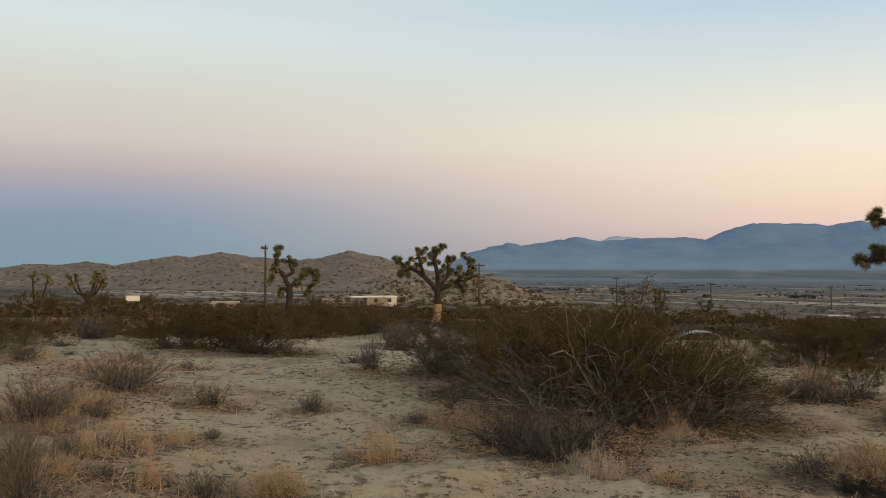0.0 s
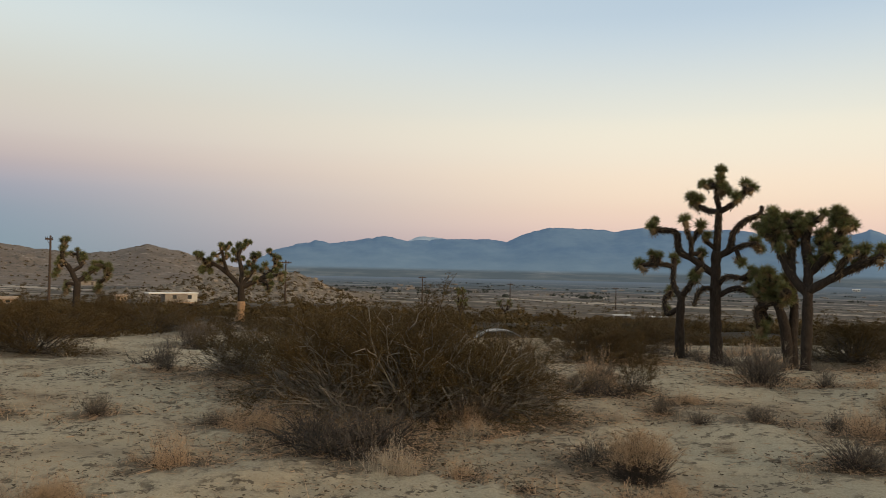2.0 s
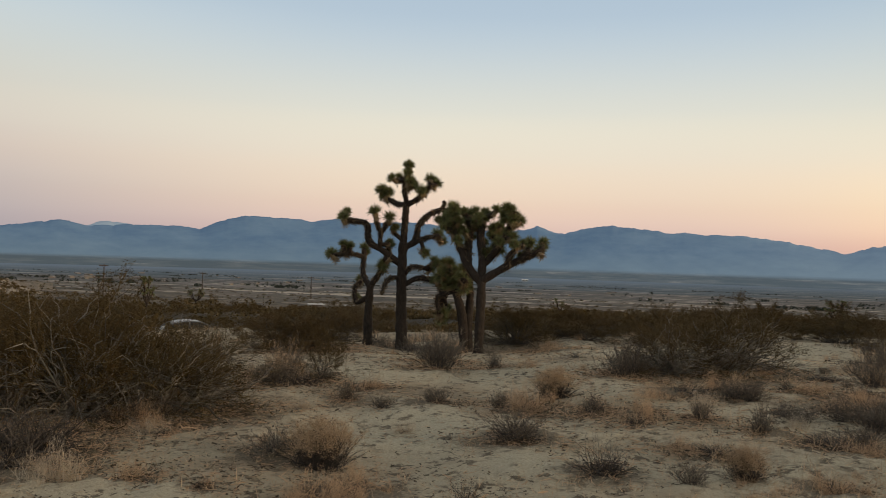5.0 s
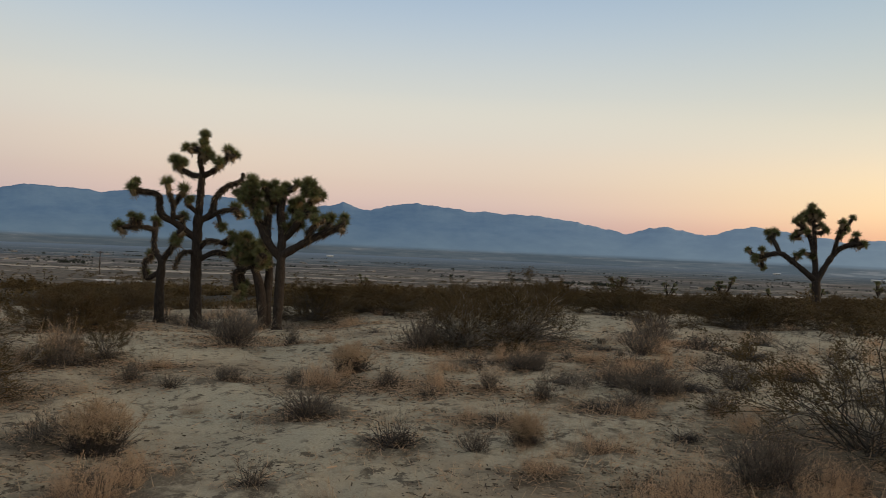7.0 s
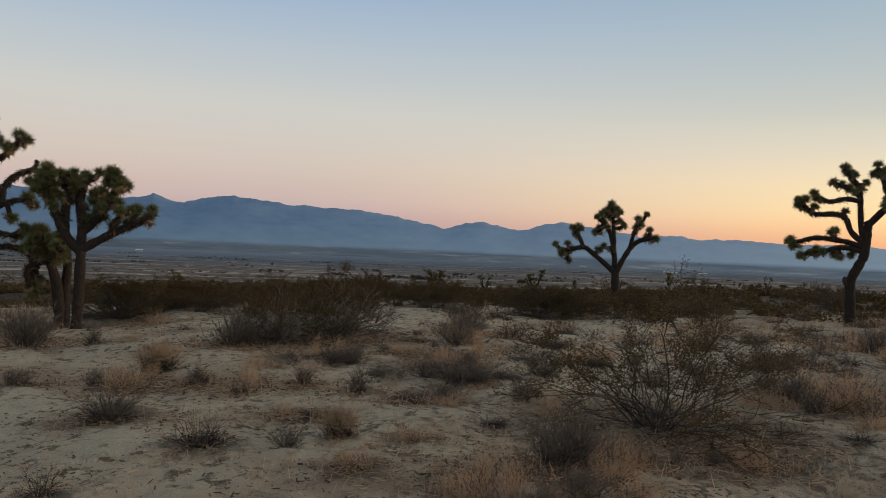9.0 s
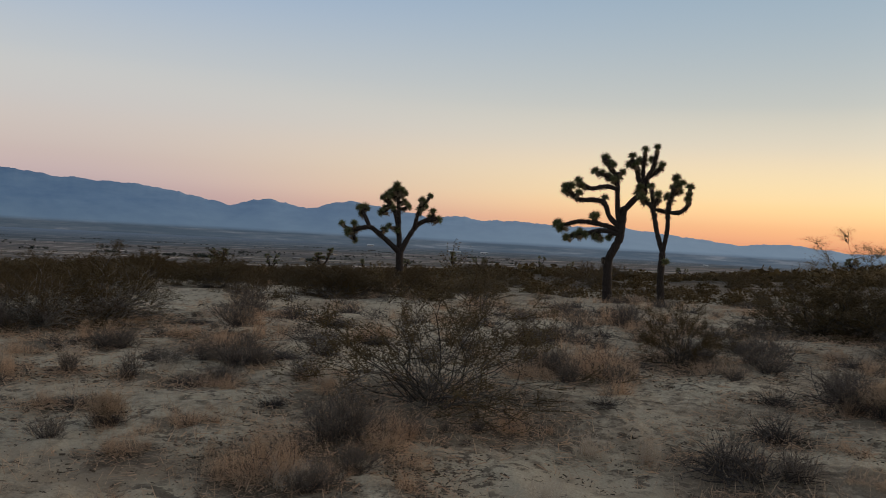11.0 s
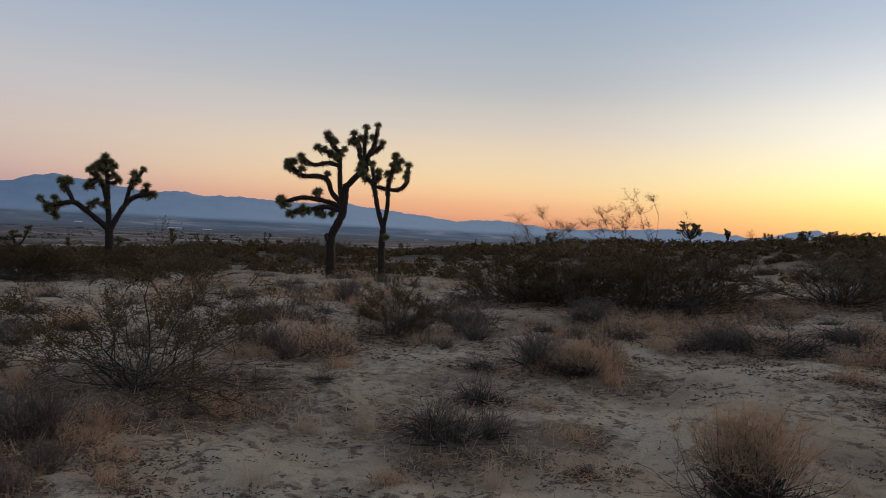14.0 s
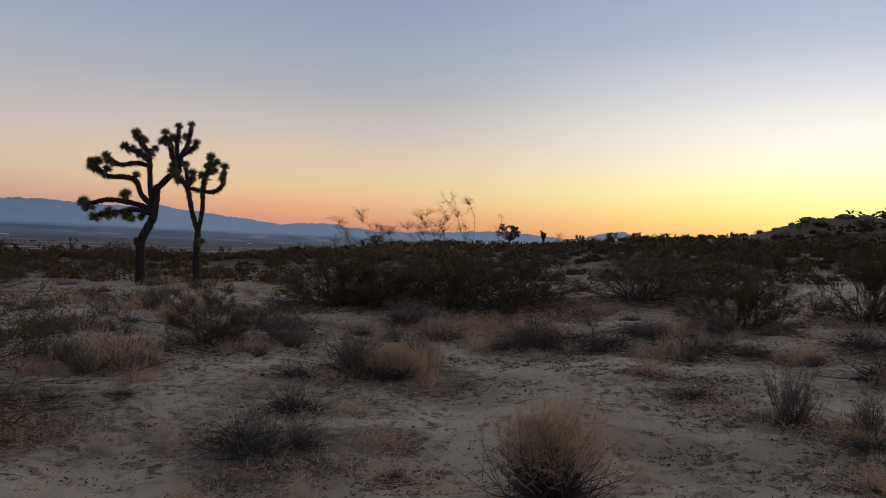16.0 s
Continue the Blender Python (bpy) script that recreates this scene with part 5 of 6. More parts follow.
for i, (x, y, w, h) in enumerate(STRAW_A + STRAW_B + STRAW_C):
    K_STRAW.put(x, y, w / 0.8, h / 0.48, i)
    if math.hypot(x, y) < 13:
        for k in range(1 + int(w * 4)):
            a, q = i * 2.4 + k * 1.9, (0.35 + 0.3 * ((i * 7 + k * 3) % 5) / 4) * w
            (K_STRAW, K_STRAW, K_BURRO)[k % 3].put(x + q * math.cos(a), y + q * math.sin(a), w * (0.28 + 0.1 * (k % 3)), h * (0.55 + 0.2 * (k % 2)) / 0.52, i + k + 1)
for i, (x, y, w, h) in enumerate(PALE):
    K_PALE.put(x, y, w / 0.6, h / 0.6, i)
K_MOUND.put(2.92, 5.48, 0.78, 0.92, 0, "rounded grey-tan dry shrub with fan of fine stems")
K_MOUND.put(4.14, -2.33, 0.95, 1.3, 1)
for i, (x, y, w, h) in enumerate(((7.72, -2.35, 0.8, 0.52), (6.6, 6.9, 0.8, 0.45), (5.0, 3.3, 0.5, 0.35), (-1.0, 5.1, 0.55, 0.35))):
    K_MOUND.put(x, y, w * 0.95, h * 1.8, i + 2)
K_OPEN.put(5.17, 9.97, 0.36, 0.62, 2, "small green-brown shrub with spreading twigs")

# middle distance: bushes in drifts with bare sand between
rng = random.Random(7)
count = 0
while count < 200:
    az, r = rng.uniform(-38, 142), 17 + 60 * rng.random() ** 1.25
    x, y, z = place(az, r)
    if noise.noise((x * 0.09, y * 0.09, 2.0)) < (0.02 if r < 26 else -0.12) or math.hypot(x - 15.6, y - 45.4) < 4.5:
        continue
    if -9 < az < 0 and r < 27 or 24 < az < 46 and r < 24 or 84 < az < 97 and r < 25 or 15.0 < az < 23.5 and r < 48:
        continue
    s = rng.uniform(0.6, 1.05)
    K_BACK.put(x, y, s * rng.uniform(1.0, 1.45), s * rng.uniform(0.65, 0.9), count)
    count += 1
for i in range(760):
    az, r = (rng.uniform(-36, 140), rng.uniform(8, 27)) if i < 520 else (rng.uniform(62, 140), rng.uniform(8.5, 19))
    x, y, z = place(az, r)
    if bare_sand(x, y) or noise.noise((x * 0.22, y * 0.22, 41.0)) < rng.uniform(-0.25, 0.2) - (0.12 if az > 62 else 0) or -6 < az < 6 and r < 13 or 28 < az < 50 and r < 14:
        continue
    s = rng.uniform(0.3, 0.95)
    if r > 12.5:
        DRIFT.put(x, y, s, s * rng.uniform(0.6, 0.95), i)
    else:
        (K_STRAW, K_BURRO, K_STRAW, K_DEAD)[i % 4].put(x, y, s, s * rng.uniform(0.6, 0.95), i)
for i in range(150):
    az, r = rng.uniform(82, 101), rng.uniform(11, 23)
    x, y, z = place(az, r)
    s = rng.uniform(0.4, 0.95)
    DRIFT.put(x, y, s, s * rng.uniform(0.5, 0.9), i)
for i, (az, r) in enumerate(((88.0, 22.2), (88.7, 22.3), (91.9, 21.4), (92.4, 21.5), (31.5, 17.0), (33.2, 16.6), (36.6, 15.3), (38.9, 15.3))):
    x, y, z = place(az, r)
    DRIFT.put(x, y, 0.7, 0.6, i * 3 + 1)
DRIFT.done("scattered_growth", "dry grass tufts and low grey bushes scattered over the sand", "dry scrub")


for i in range(46):
    x, y, z = place(rng.uniform(43, 80), rng.uniform(18.5, 30))
    K_BACK.put(x, y, rng.uniform(0.6, 1.1), rng.uniform(0.35, 0.6), i)
for i in range(26):
    x, y, z = place(rng.uniform(126, 144), rng.uniform(50, 84))
    K_BACK.put(x, y, rng.uniform(0.6, 1.0), rng.uniform(0.35, 0.6), i)
for i in range(16):
    x, y, z = place(rng.choice((rng.uniform(8, 14.5), rng.uniform(23.5, 30))), rng.uniform(13.5, 24))
    K_BACK.put(x, y, rng.uniform(0.7, 1.1), rng.uniform(0.5, 0.8), i)
for i in range(230):
    az, r = rng.uniform(-34, 138), 3.4 + 11 * rng.random() ** 0.8
    x, y, z = place(az, r)
    if bare_sand(x, y) or noise.noise((x * 0.5, y * 0.5, 31.0)) < rng.uniform(-0.1, 0.25):
        continue
    s = rng.uniform(0.14, 0.42)
    (K_STRAW, K_BURRO, K_STRAW, K_DEAD, K_PALE)[i % 5].put(x, y, s * rng.uniform(0.9, 1.4), s * rng.uniform(0.6, 1.0), i)


for i in range(260):
    az, r = rng.uniform(48, 138), 4.6 + 10 * rng.random()
    x, y, z = place(az, r)
    if bare_sand(x, y) or noise.noise((x * 0.33, y * 0.33, 57.0)) < rng.uniform(-0.02, 0.3):
        continue
    s = rng.uniform(0.22, 0.6)
    (K_STRAW, K_STRAW, K_BURRO, K_PALE)[i % 4].put(x, y, s * rng.uniform(0.9, 1.3), s * rng.uniform(0.6, 1.05), i)


def scatter(name, n, spots, shape, mat, label, category):
    """One object of many small pieces: shape(rng, k) gives k pieces' corners (k, 4, 3) round the origin."""
    q = shape
    V = (q + spots[:, None, :]).reshape(-1, 3)
    F = np.arange(len(V)).reshape(-1, q.shape[1])
    me = bpy.data.meshes.new(name)
    me.from_pydata(V.tolist(), [], F.tolist())
    me.materials.append(mat)
    me.update()
    return tagged(new(name, me), label, category, kind="stuff")


def polar_spots(gen, n, a0, a1, r0, r1, power):
    az = np.radians(gen.uniform(a0, a1, n))
    r = r0 + (r1 - r0) * gen.random(n) ** power
    return r * np.sin(az), r * np.cos(az)


def build_far_scrub():
    """Low scrub from sixty metres out to the valley's edge."""
    gen = np.random.default_rng(5)
    n, per = 5200, 26
    x, y = polar_spots(gen, n, -40, 143, 55, 620, 1.5)
    keep = np.array([noise.noise((a * 0.02, b * 0.02, 5.0)) > -0.22 for a, b in zip(x, y)])
    x, y = x[keep], y[keep]
    n = len(x)
    size = gen.uniform(0.5, 1.25, n)
    z = land(x, y)
    c = np.stack([x, y, z], -1)
    off = gen.normal(0, 1, (n, per, 3))
    off /= np.linalg.norm(off, axis=2, keepdims=True)
    off *= gen.random((n, per, 1)) ** 0.35
    off[..., 2] = np.abs(off[..., 2]) * 0.8 + 0.1
    off *= size[:, None, None] * np.array([1.0, 1.0, 0.85])
    spots = (c[:, None, :] + off).reshape(-1, 3)
    a = gen.normal(0, 1, (len(spots), 3))
    a /= np.linalg.norm(a, axis=1, keepdims=True)
    b = np.cross(a, gen.normal(0, 1, a.shape))
    b /= np.linalg.norm(b, axis=1, keepdims=True)
    s = (np.repeat(size, per) * gen.uniform(0.14, 0.26, len(spots)))[:, None]
    shape = np.stack([-a * s, b * s * 0.6, a * s, -b * s * 0.6], 1)
    scatter("far_scrub", len(spots), spots, shape, M_CREO, "dark low scrub dotted over the far desert", "scrub")


def build_groves():
    """Rows and clumps of dark trees between the houses on the valley floor."""
    gen = np.random.default_rng(25)
    xs, ys = [], []
    for _ in range(120):
        az, r = math.radians(gen.uniform(6, 82)), 650 + 1500 * gen.random()
        cx, cy, k = r * math.sin(az), r * math.cos(az), int(gen.integers(5, 22))
        turn, long = gen.uniform(0, 3.14), r * gen.uniform(0.004, 0.022)
        along = gen.normal(0, long, k)
        xs.append(cx + along * math.cos(turn) + gen.normal(0, 2.0, k))
        ys.append(cy + along * math.sin(turn) + gen.normal(0, 2.0, k))
    x, y = np.concatenate(xs), np.concatenate(ys)
    n, per = len(x), 30
    size = gen.uniform(0.8, 2.0, n)
    off = gen.normal(0, 1, (n, per, 3))
    off *= gen.random((n, per, 1)) ** 0.4 / np.linalg.norm(off, axis=2, keepdims=True)
    off[..., 2] = off[..., 2] * 0.8 + 0.75
    spots = (np.stack([x, y, land(x, y)], -1)[:, None, :] + off * size[:, None, None]).reshape(-1, 3)
    a = gen.normal(0, 1, spots.shape)
    a /= np.linalg.norm(a, axis=1, keepdims=True)
    b = np.cross(a, gen.normal(0, 1, a.shape))
    b /= np.linalg.norm(b, axis=1, keepdims=True)
    q = (np.repeat(size, per) * 0.32)[:, None]
    scatter("valley_trees", len(spots), spots, np.stack([-a * q, b * q * 0.6, a * q, -b * q * 0.6], 1), M_GROVE, "dark rows and clumps of trees on the valley floor", "trees")


def near_plants(gen, each, reach):
    """Spots strewn round the plants close by."""
    xs, ys = [], []
    for x, y, w, h in CREO_A + CREO_B + BURRO_A + BURRO_B + DEAD + STRAW_A + STRAW_B + STRAW_C:
        if math.hypot(x, y) > 17:
            continue
        n = int(each * (0.3 + w) * (4.5 if h > 0.5 and w > 0.7 else 2))
        a, q = gen.uniform(0, 6.283, n), np.abs(gen.normal(0, 1, n)) * reach * (0.25 + 0.55 * w)
        xs.append(x + q * np.cos(a))
        ys.append(y + q * np.sin(a))
    return np.concatenate(xs), np.concatenate(ys)


def chips(gen, x, y, long, thin, mat, name, label):
    spots = np.stack([x, y, land(x, y) + gen.uniform(0.003, 0.018, len(x))], -1)
    t, far = gen.uniform(0, 6.283, len(x)), 0.45 + 0.07 * np.hypot(x, y)
    L, w = gen.uniform(0.2, 1.0, len(x)) ** 1.6 * long * far, gen.uniform(0.4, 1.0, len(x)) * thin * far
    a = np.stack([np.cos(t), np.sin(t), gen.normal(0, 0.22, len(x))], -1) * L[:, None]
    b = np.stack([-np.sin(t), np.cos(t), gen.normal(0, 0.5, len(x))], -1) * w[:, None]
    scatter(name, len(x), spots, np.stack([-a - b, a - b, a + b, -a + b], 1), mat, label, "litter")


def build_litter():
    """Twigs, chips and straw lying on the sand, thickest round the plants and in drifts."""
    gen = np.random.default_rng(6)
    x, y = polar_spots(gen, 150000, -36, 140, 2.6, 19, 1.0)
    dens = np.array([noise.noise((a * 0.8, b * 0.8, 9.0)) + 0.7 * noise.noise((a * 3.1, b * 3.1, 3.0)) for a, b in zip(x, y)])
    keep = dens > gen.uniform(0.12, 0.85, len(x))
    qx, qy = polar_spots(gen, 100000, 62, 140, 3.4, 13, 1.0)
    drift = np.array([noise.noise((a * 0.55, b * 0.55, 77.0)) + 0.8 * noise.noise((a * 2.2, b * 2.2, 12.0)) for a, b in zip(qx, qy)])
    more = drift > gen.uniform(0.05, 0.7, len(qx))
    x, y, keep = np.concatenate([x, qx]), np.concatenate([y, qy]), np.concatenate([keep, more])
    px, py = near_plants(gen, 240, 1.0)
    chips(gen, np.concatenate([x[keep], px]), np.concatenate([y[keep], py]), 0.026, 0.0065, M_LITTER, "ground_litter", "dark twigs and chips strewn over the sand")
    px, py = near_plants(gen, 300, 0.95)
    chips(gen, px, py, 0.08, 0.0036, M_STRAW, "fallen_straw", "fallen dry straw matted round the bushes")


def build_stubble():
    """Short dry stalks between the bushes."""
    gen = np.random.default_rng(8)
    x, y = polar_spots(gen, 52000, -36, 140, 3.0, 26, 1.0)
    dens = np.array([noise.noise((a * 0.45, b * 0.45, 21.0)) + 0.5 * noise.noise((a * 1.9, b * 1.9, 4.0)) for a, b in zip(x, y)])
    keep = dens > gen.uniform(0.0, 0.8, len(x))
    px, py = near_plants(gen, 45, 0.75)
    x, y = np.concatenate([x[keep], px]), np.concatenate([y[keep], py])
    spots = np.stack([x, y, land(x, y) - 0.005], -1)
    lean = gen.normal(0, 0.45, (len(x), 2))
    h = gen.uniform(0.04, 0.16, len(x))
    top = np.stack([lean[:, 0] * h, lean[:, 1] * h, h], -1)
    t = gen.uniform(0, 6.283, len(x))
    side = np.stack([np.cos(t), np.sin(t), 0 * t], -1) * (gen.uniform(0.0015, 0.004, len(x)) * (0.6 + 0.06 * np.hypot(x, y)))[:, None]
    scatter("dry_stubble", len(x), spots, np.stack([-side, side, top], 1), M_STRAW, "short dry straw stalks growing between the bushes", "dry grass")


def build_thicket():
    """Continuous belt of dark creosote scrub that closes off the sandy foreground."""
    gen = np.random.default_rng(15)
    x, y = polar_spots(gen, 3400, -40, 143, 24, 130, 1.35)
    r = np.hypot(x, y)
    keep = np.array([noise.noise((a * 0.06, b * 0.06, 5.0)) > (-0.22 if q < 34 else -0.35) for a, b, q in zip(x, y, r)])
    deg = np.degrees(np.arctan2(x, y))
    keep &= (np.hypot(x - 15.6, y - 45.4) > 5.0) & ~((deg > 15.5) & (deg < 22.8) & (np.hypot(x, y) < 48)) & ~((np.abs(x) < 2.6) & (y > 20) & (y < 50))
    x, y = x[keep], y[keep]
    n, per = len(x), 150
    size = gen.uniform(0.3, 0.72, n) * np.clip(0.62 + np.hypot(x, y) / 130, 0.8, 1.25)
    deg = np.degrees(np.arctan2(x, y))
    size *= np.where(deg > 99, 0.6, np.where(deg > 52, 0.74, 0.92))
    c = np.stack([x, y, land(x, y)], -1)
    off = gen.normal(0, 1, (n, per, 3))
    off /= np.linalg.norm(off, axis=2, keepdims=True)
    off *= gen.random((n, per, 1)) ** 0.3
    off[..., 2] = np.abs(off[..., 2]) * 0.95 + 0.08
    spots = (c[:, None, :] + off * size[:, None, None] * np.array([1.25, 1.25, 1.0])).reshape(-1, 3)
    a = gen.normal(0, 1, spots.shape)
    a /= np.linalg.norm(a, axis=1, keepdims=True)
    b = np.cross(a, gen.normal(0, 1, a.shape))
    b /= np.linalg.norm(b, axis=1, keepdims=True)
    inner = np.where(np.linalg.norm(off, axis=2).ravel() < 0.72, 2.6, 1.0)
    s = (inner * gen.uniform(0.0006, 0.0014, len(spots)) * np.hypot(spots[:, 0], spots[:, 1]))[:, None]
    scatter("scrub_thicket", len(spots), spots, np.stack([-a * s, b * s * 0.5, a * s, -b * s * 0.5], 1), M_CREO, "dense belt of dark creosote scrub", "scrub")


build_far_scrub()
build_groves()
build_thicket()
build_litter()
build_stubble()

# ---- built things and rocks ----
def rock_geo(seed, flat=0.7):
    """A weathered boulder about one metre across, as vertices and faces."""
    random.seed(seed)
    bm = bmesh.new()
    bmesh.ops.create_icosphere(bm, subdivisions=2, radius=0.5)
    o = Vector((seed * 3.1, seed * 1.7, 0))
    for v in bm.verts:
        n = noise.noise(v.co * 2.2 + o) * 0.42 + noise.noise(v.co * 5.0 + o) * 0.14
        v.co *= 1 + n
        v.co.z *= flat
        if v.co.z < -0.15:
            v.co.z = -0.15
    vs, fs = [v.co.copy() for v in bm.verts], [tuple(v.index for v in f.verts) for f in bm.faces]
    bm.free()
    return vs, fs


ROCKS = [rock_geo(i, 0.55 + 0.08 * i) for i in range(5)]


def dead_branch(x, y, z, az, lean, length, seed):
    """A long bleached limb caught in a bush."""
    random.seed(seed)
    ob = thing("dead_branch", pose(x, y, z, 0, 0, -az), "bleached grey dead branch leaning out of a bush", "branch", "dead branches")
    g = Geo()
    line = twig_line((0, 0, 0), (math.cos(lean), 0.1, math.sin(lean)), length, 0.3, -0.02, 9)
    g.tube(line, [0.0052 * (1 - 0.08 * i) for i in range(10)], 5)
    part("limb", g.mesh("limb", M_BLEACH), ob)
    for i in (3, 5, 6, 8):
        g = Geo()
        tw = twig_line(line[i], (line[i] - line[i - 1]).normalized() + Vector((random.gauss(0, 0.5), random.gauss(0, 0.4), random.gauss(0.1, 0.5))), length * 0.3, 0.25, 0.0, 4)
        g.tube(tw, [0.0034, 0.003, 0.0026, 0.002, 0.0015], 4)
        part("twig", g.mesh("twig", M_BLEACH), ob)


def build_branches():
    for i, (x, y, z, az, lean, length) in enumerate(((1.55, 8.0, 1.6, 9, 2.3, 0.7), (1.15, 8.1, 1.5, 8, 2.7, 0.7), (2.5, 7.7, 0.15, 18, 0.3, 0.7))):
        dead_branch(x, y, float(land(x, y)) + z * 0.3, az, lean, length, 60 + i)


def build_boulders():
    """Single boulders on the rise towards the sunset."""
    meshes = []
    for vs, fs in ROCKS:
        g = Geo()
        g.v, g.f, g.m = list(vs), list(fs), [0] * len(fs)
        meshes.append(g.mesh("boulder", M_CRAG, False))
    rnd = random.Random(31)
    crest = [(62.1, 45, 1.7), (131.6, 84, 2.2), (132.4, 86, 1.3), (133.6, 84, 1.6), (134.9, 83, 2.6), (135.6, 82, 2.0), (136.6, 80, 2.4), (130.6, 84, 1.1), (129.6, 80, 0.9), (134.2, 78, 1.0), (137.5, 82, 2.6)]
    crest += [(rnd.uniform(128, 141), rnd.uniform(62, 90), rnd.uniform(0.4, 1.1)) for _ in range(60)]
    for i, (az, r, s) in enumerate(crest):
        x, y, z = place(az, r)
        ob = new("boulder", meshes[i % 5])
        ob.matrix_basis = pose(x, y, z + 0.02 * s, 0, 0, i * 71) @ Matrix.Diagonal((s * 0.75, s * 0.6, s * (0.5 if i else 0.9), 1))
        tagged(ob, "weathered brown granite boulder on the rocky rise", "boulder", "boulders on the rise")


def rock_field(name, source, chance, lo, hi, seed, label):
    """Many boulders half sunk in a hillside, as one object."""
    gen = np.random.default_rng(seed)
    co = np.array([v.co[:] for v in source.data.vertices])
    pick = co[gen.random(len(co)) < chance]
    pick = pick[pick[:, 2] > pick[:, 2].min() + 1.0]
    V, F, n = [], [], 0
    for p in pick:
        vs, fs = ROCKS[gen.integers(5)]
        s, a = lo + (hi - lo) * gen.random() ** 2.5, gen.uniform(0, 6.283)
        c, q = math.cos(a) * s, math.sin(a) * s
        V += [(p[0] + v.x * c - v.y * q, p[1] + v.x * q + v.y * c, p[2] + v.z * s) for v in vs]
        F += [tuple(k + n for k in f) for f in fs]
        n += len(vs)
    me = bpy.data.meshes.new(name)
    me.from_pydata(V, [], F)
    me.materials.append(M_ROCK)
    me.update()
    tagged(new(name, me), label, "boulders", kind="stuff")


def bush_field(name, source, chance, lo, hi, seed, label):
    """Dark bushes on a hillside, as one object."""
    gen = np.random.default_rng(seed)
    co = np.array([v.co[:] for v in source.data.vertices])
    pick = co[gen.random(len(co)) < chance]
    per = 22
    size = gen.uniform(lo, hi, len(pick))
    off = gen.normal(0, 1, (len(pick), per, 3))
    off /= np.linalg.norm(off, axis=2, keepdims=True)
    off[..., 2] = np.abs(off[..., 2]) * 0.8
    spots = (pick[:, None, :] + off * size[:, None, None] * gen.random((len(pick), per, 1)) ** 0.4).reshape(-1, 3)
    a = gen.normal(0, 1, spots.shape)
    a /= np.linalg.norm(a, axis=1, keepdims=True)
    b = np.cross(a, gen.normal(0, 1, a.shape))
    b /= np.linalg.norm(b, axis=1, keepdims=True)
    s = (np.repeat(size, per) * 0.3)[:, None]
    scatter(name, len(spots), spots, np.stack([-a * s, b * s * 0.6, a * s, -b * s * 0.6], 1), M_CREO, label, "scrub")


def utility_pole(az, r, tall, turn):
    x, y, z = place(az, r)
    pole = thing("utility_pole", pose(x, y, z, 0, 0, -az + turn), "dark wooden utility pole with a single crossarm", "utility pole", "utility poles")
    g = Geo()
    g.tube([(0, 0, -0.4), (0, 0, tall * 0.5), (0, 0, tall)], [0.19, 0.16, 0.12], 10)
    part("pole", g.mesh("pole", M_POLE), pole)
    g = Geo()
    g.box((-1.25, 0.10, tall - 0.55), (1.25, 0.24, tall - 0.33), 0, 0.02)
    part("crossarm", g.mesh("crossarm", M_POLE, False), pole)
    for s in (-1, 1):
        g = Geo()
        g.tube([(s * 0.62, 0.17, tall - 0.52), (0, 0.14, tall - 1.15)], [0.025, 0.025], 5)
        part("brace", g.mesh("brace", M_POLE), pole)
    for u in (-1.15, -0.6, 0.6, 1.15):
        g = Geo()
        g.tube([(u, 0.17, tall - 0.34), (u, 0.17, tall - 0.26), (u, 0.17, tall - 0.14)], [0.035, 0.06, 0.045], 6)
        part("insulator", g.mesh("insulator", M_GLASS), pole)


def mobile_home(az, r):
    """Single-storey pale trailer house with an open porch at one end."""
    x, y, z = place(az, r)
    home = thing("mobile_home", pose(x, y, z, 0, 0, -az + 14), "pale single-storey mobile home with flat white roof", "mobile home")
    home.matrix_basis = home.matrix_basis @ Matrix.Diagonal((0.95, 1, 0.8, 1))
    g = Geo()
    g.box((-1.5, -1.5, 0.35), (4.3, 1.5, 2.2), 0, 0.04)
    part("wall", g.mesh("wall", M_DRAB, False), home)
    g = Geo()
    g.box((2.5, -1.53, 0.35), (4.34, 1.53, 2.2), 0, 0.04)
    part("end_wall", g.mesh("end_wall", M_WHITE, False), home, label="white end room")
    g = Geo()
    g.box((-1.45, -1.44, 0.0), (4.25, 1.44, 0.35))
    part("skirting", g.mesh("skirting", M_TAN, False), home)
    g = Geo()
    g.box((-4.5, -1.75, 2.2), (4.5, 1.75, 2.42), 0, 0.1)
    part("roof", g.mesh("roof", M_ROOF, False), home)
    g = Geo()
    g.box((-4.3, -1.5, 0.0), (-1.5, 1.5, 0.3))
    part("porch_floor", g.mesh("porch_floor", M_SHINGLE, False), home)
    for u in (-4.2, -2.9):
        for v in (-1.4, 1.4):
            g = Geo()
            g.box((u - 0.06, v - 0.06, 0.3), (u + 0.06, v + 0.06, 2.2))
            part("post", g.mesh("post", M_DRAB, False), home)
    for u, w in ((0.2, 0.7), (2.9, 0.7)):
        win = part("window", None, home)
        g = Geo()
        g.box((u - w / 2 - 0.06, -1.57, 1.02), (u + w / 2 + 0.06, -1.5, 1.94))
        part("frame", g.mesh("frame", M_DRAB, False), win)
        g = Geo()
        g.box((u - w / 2, -1.59, 1.08), (u + w / 2, -1.57, 1.88))
        part("pane", g.mesh("pane", M_GLASS, False), win)
    g = Geo()
    g.box((4.34, -0.45, 0.35), (4.38, 0.45, 2.05))
    part("door", g.mesh("door", M_TAN, False), home)


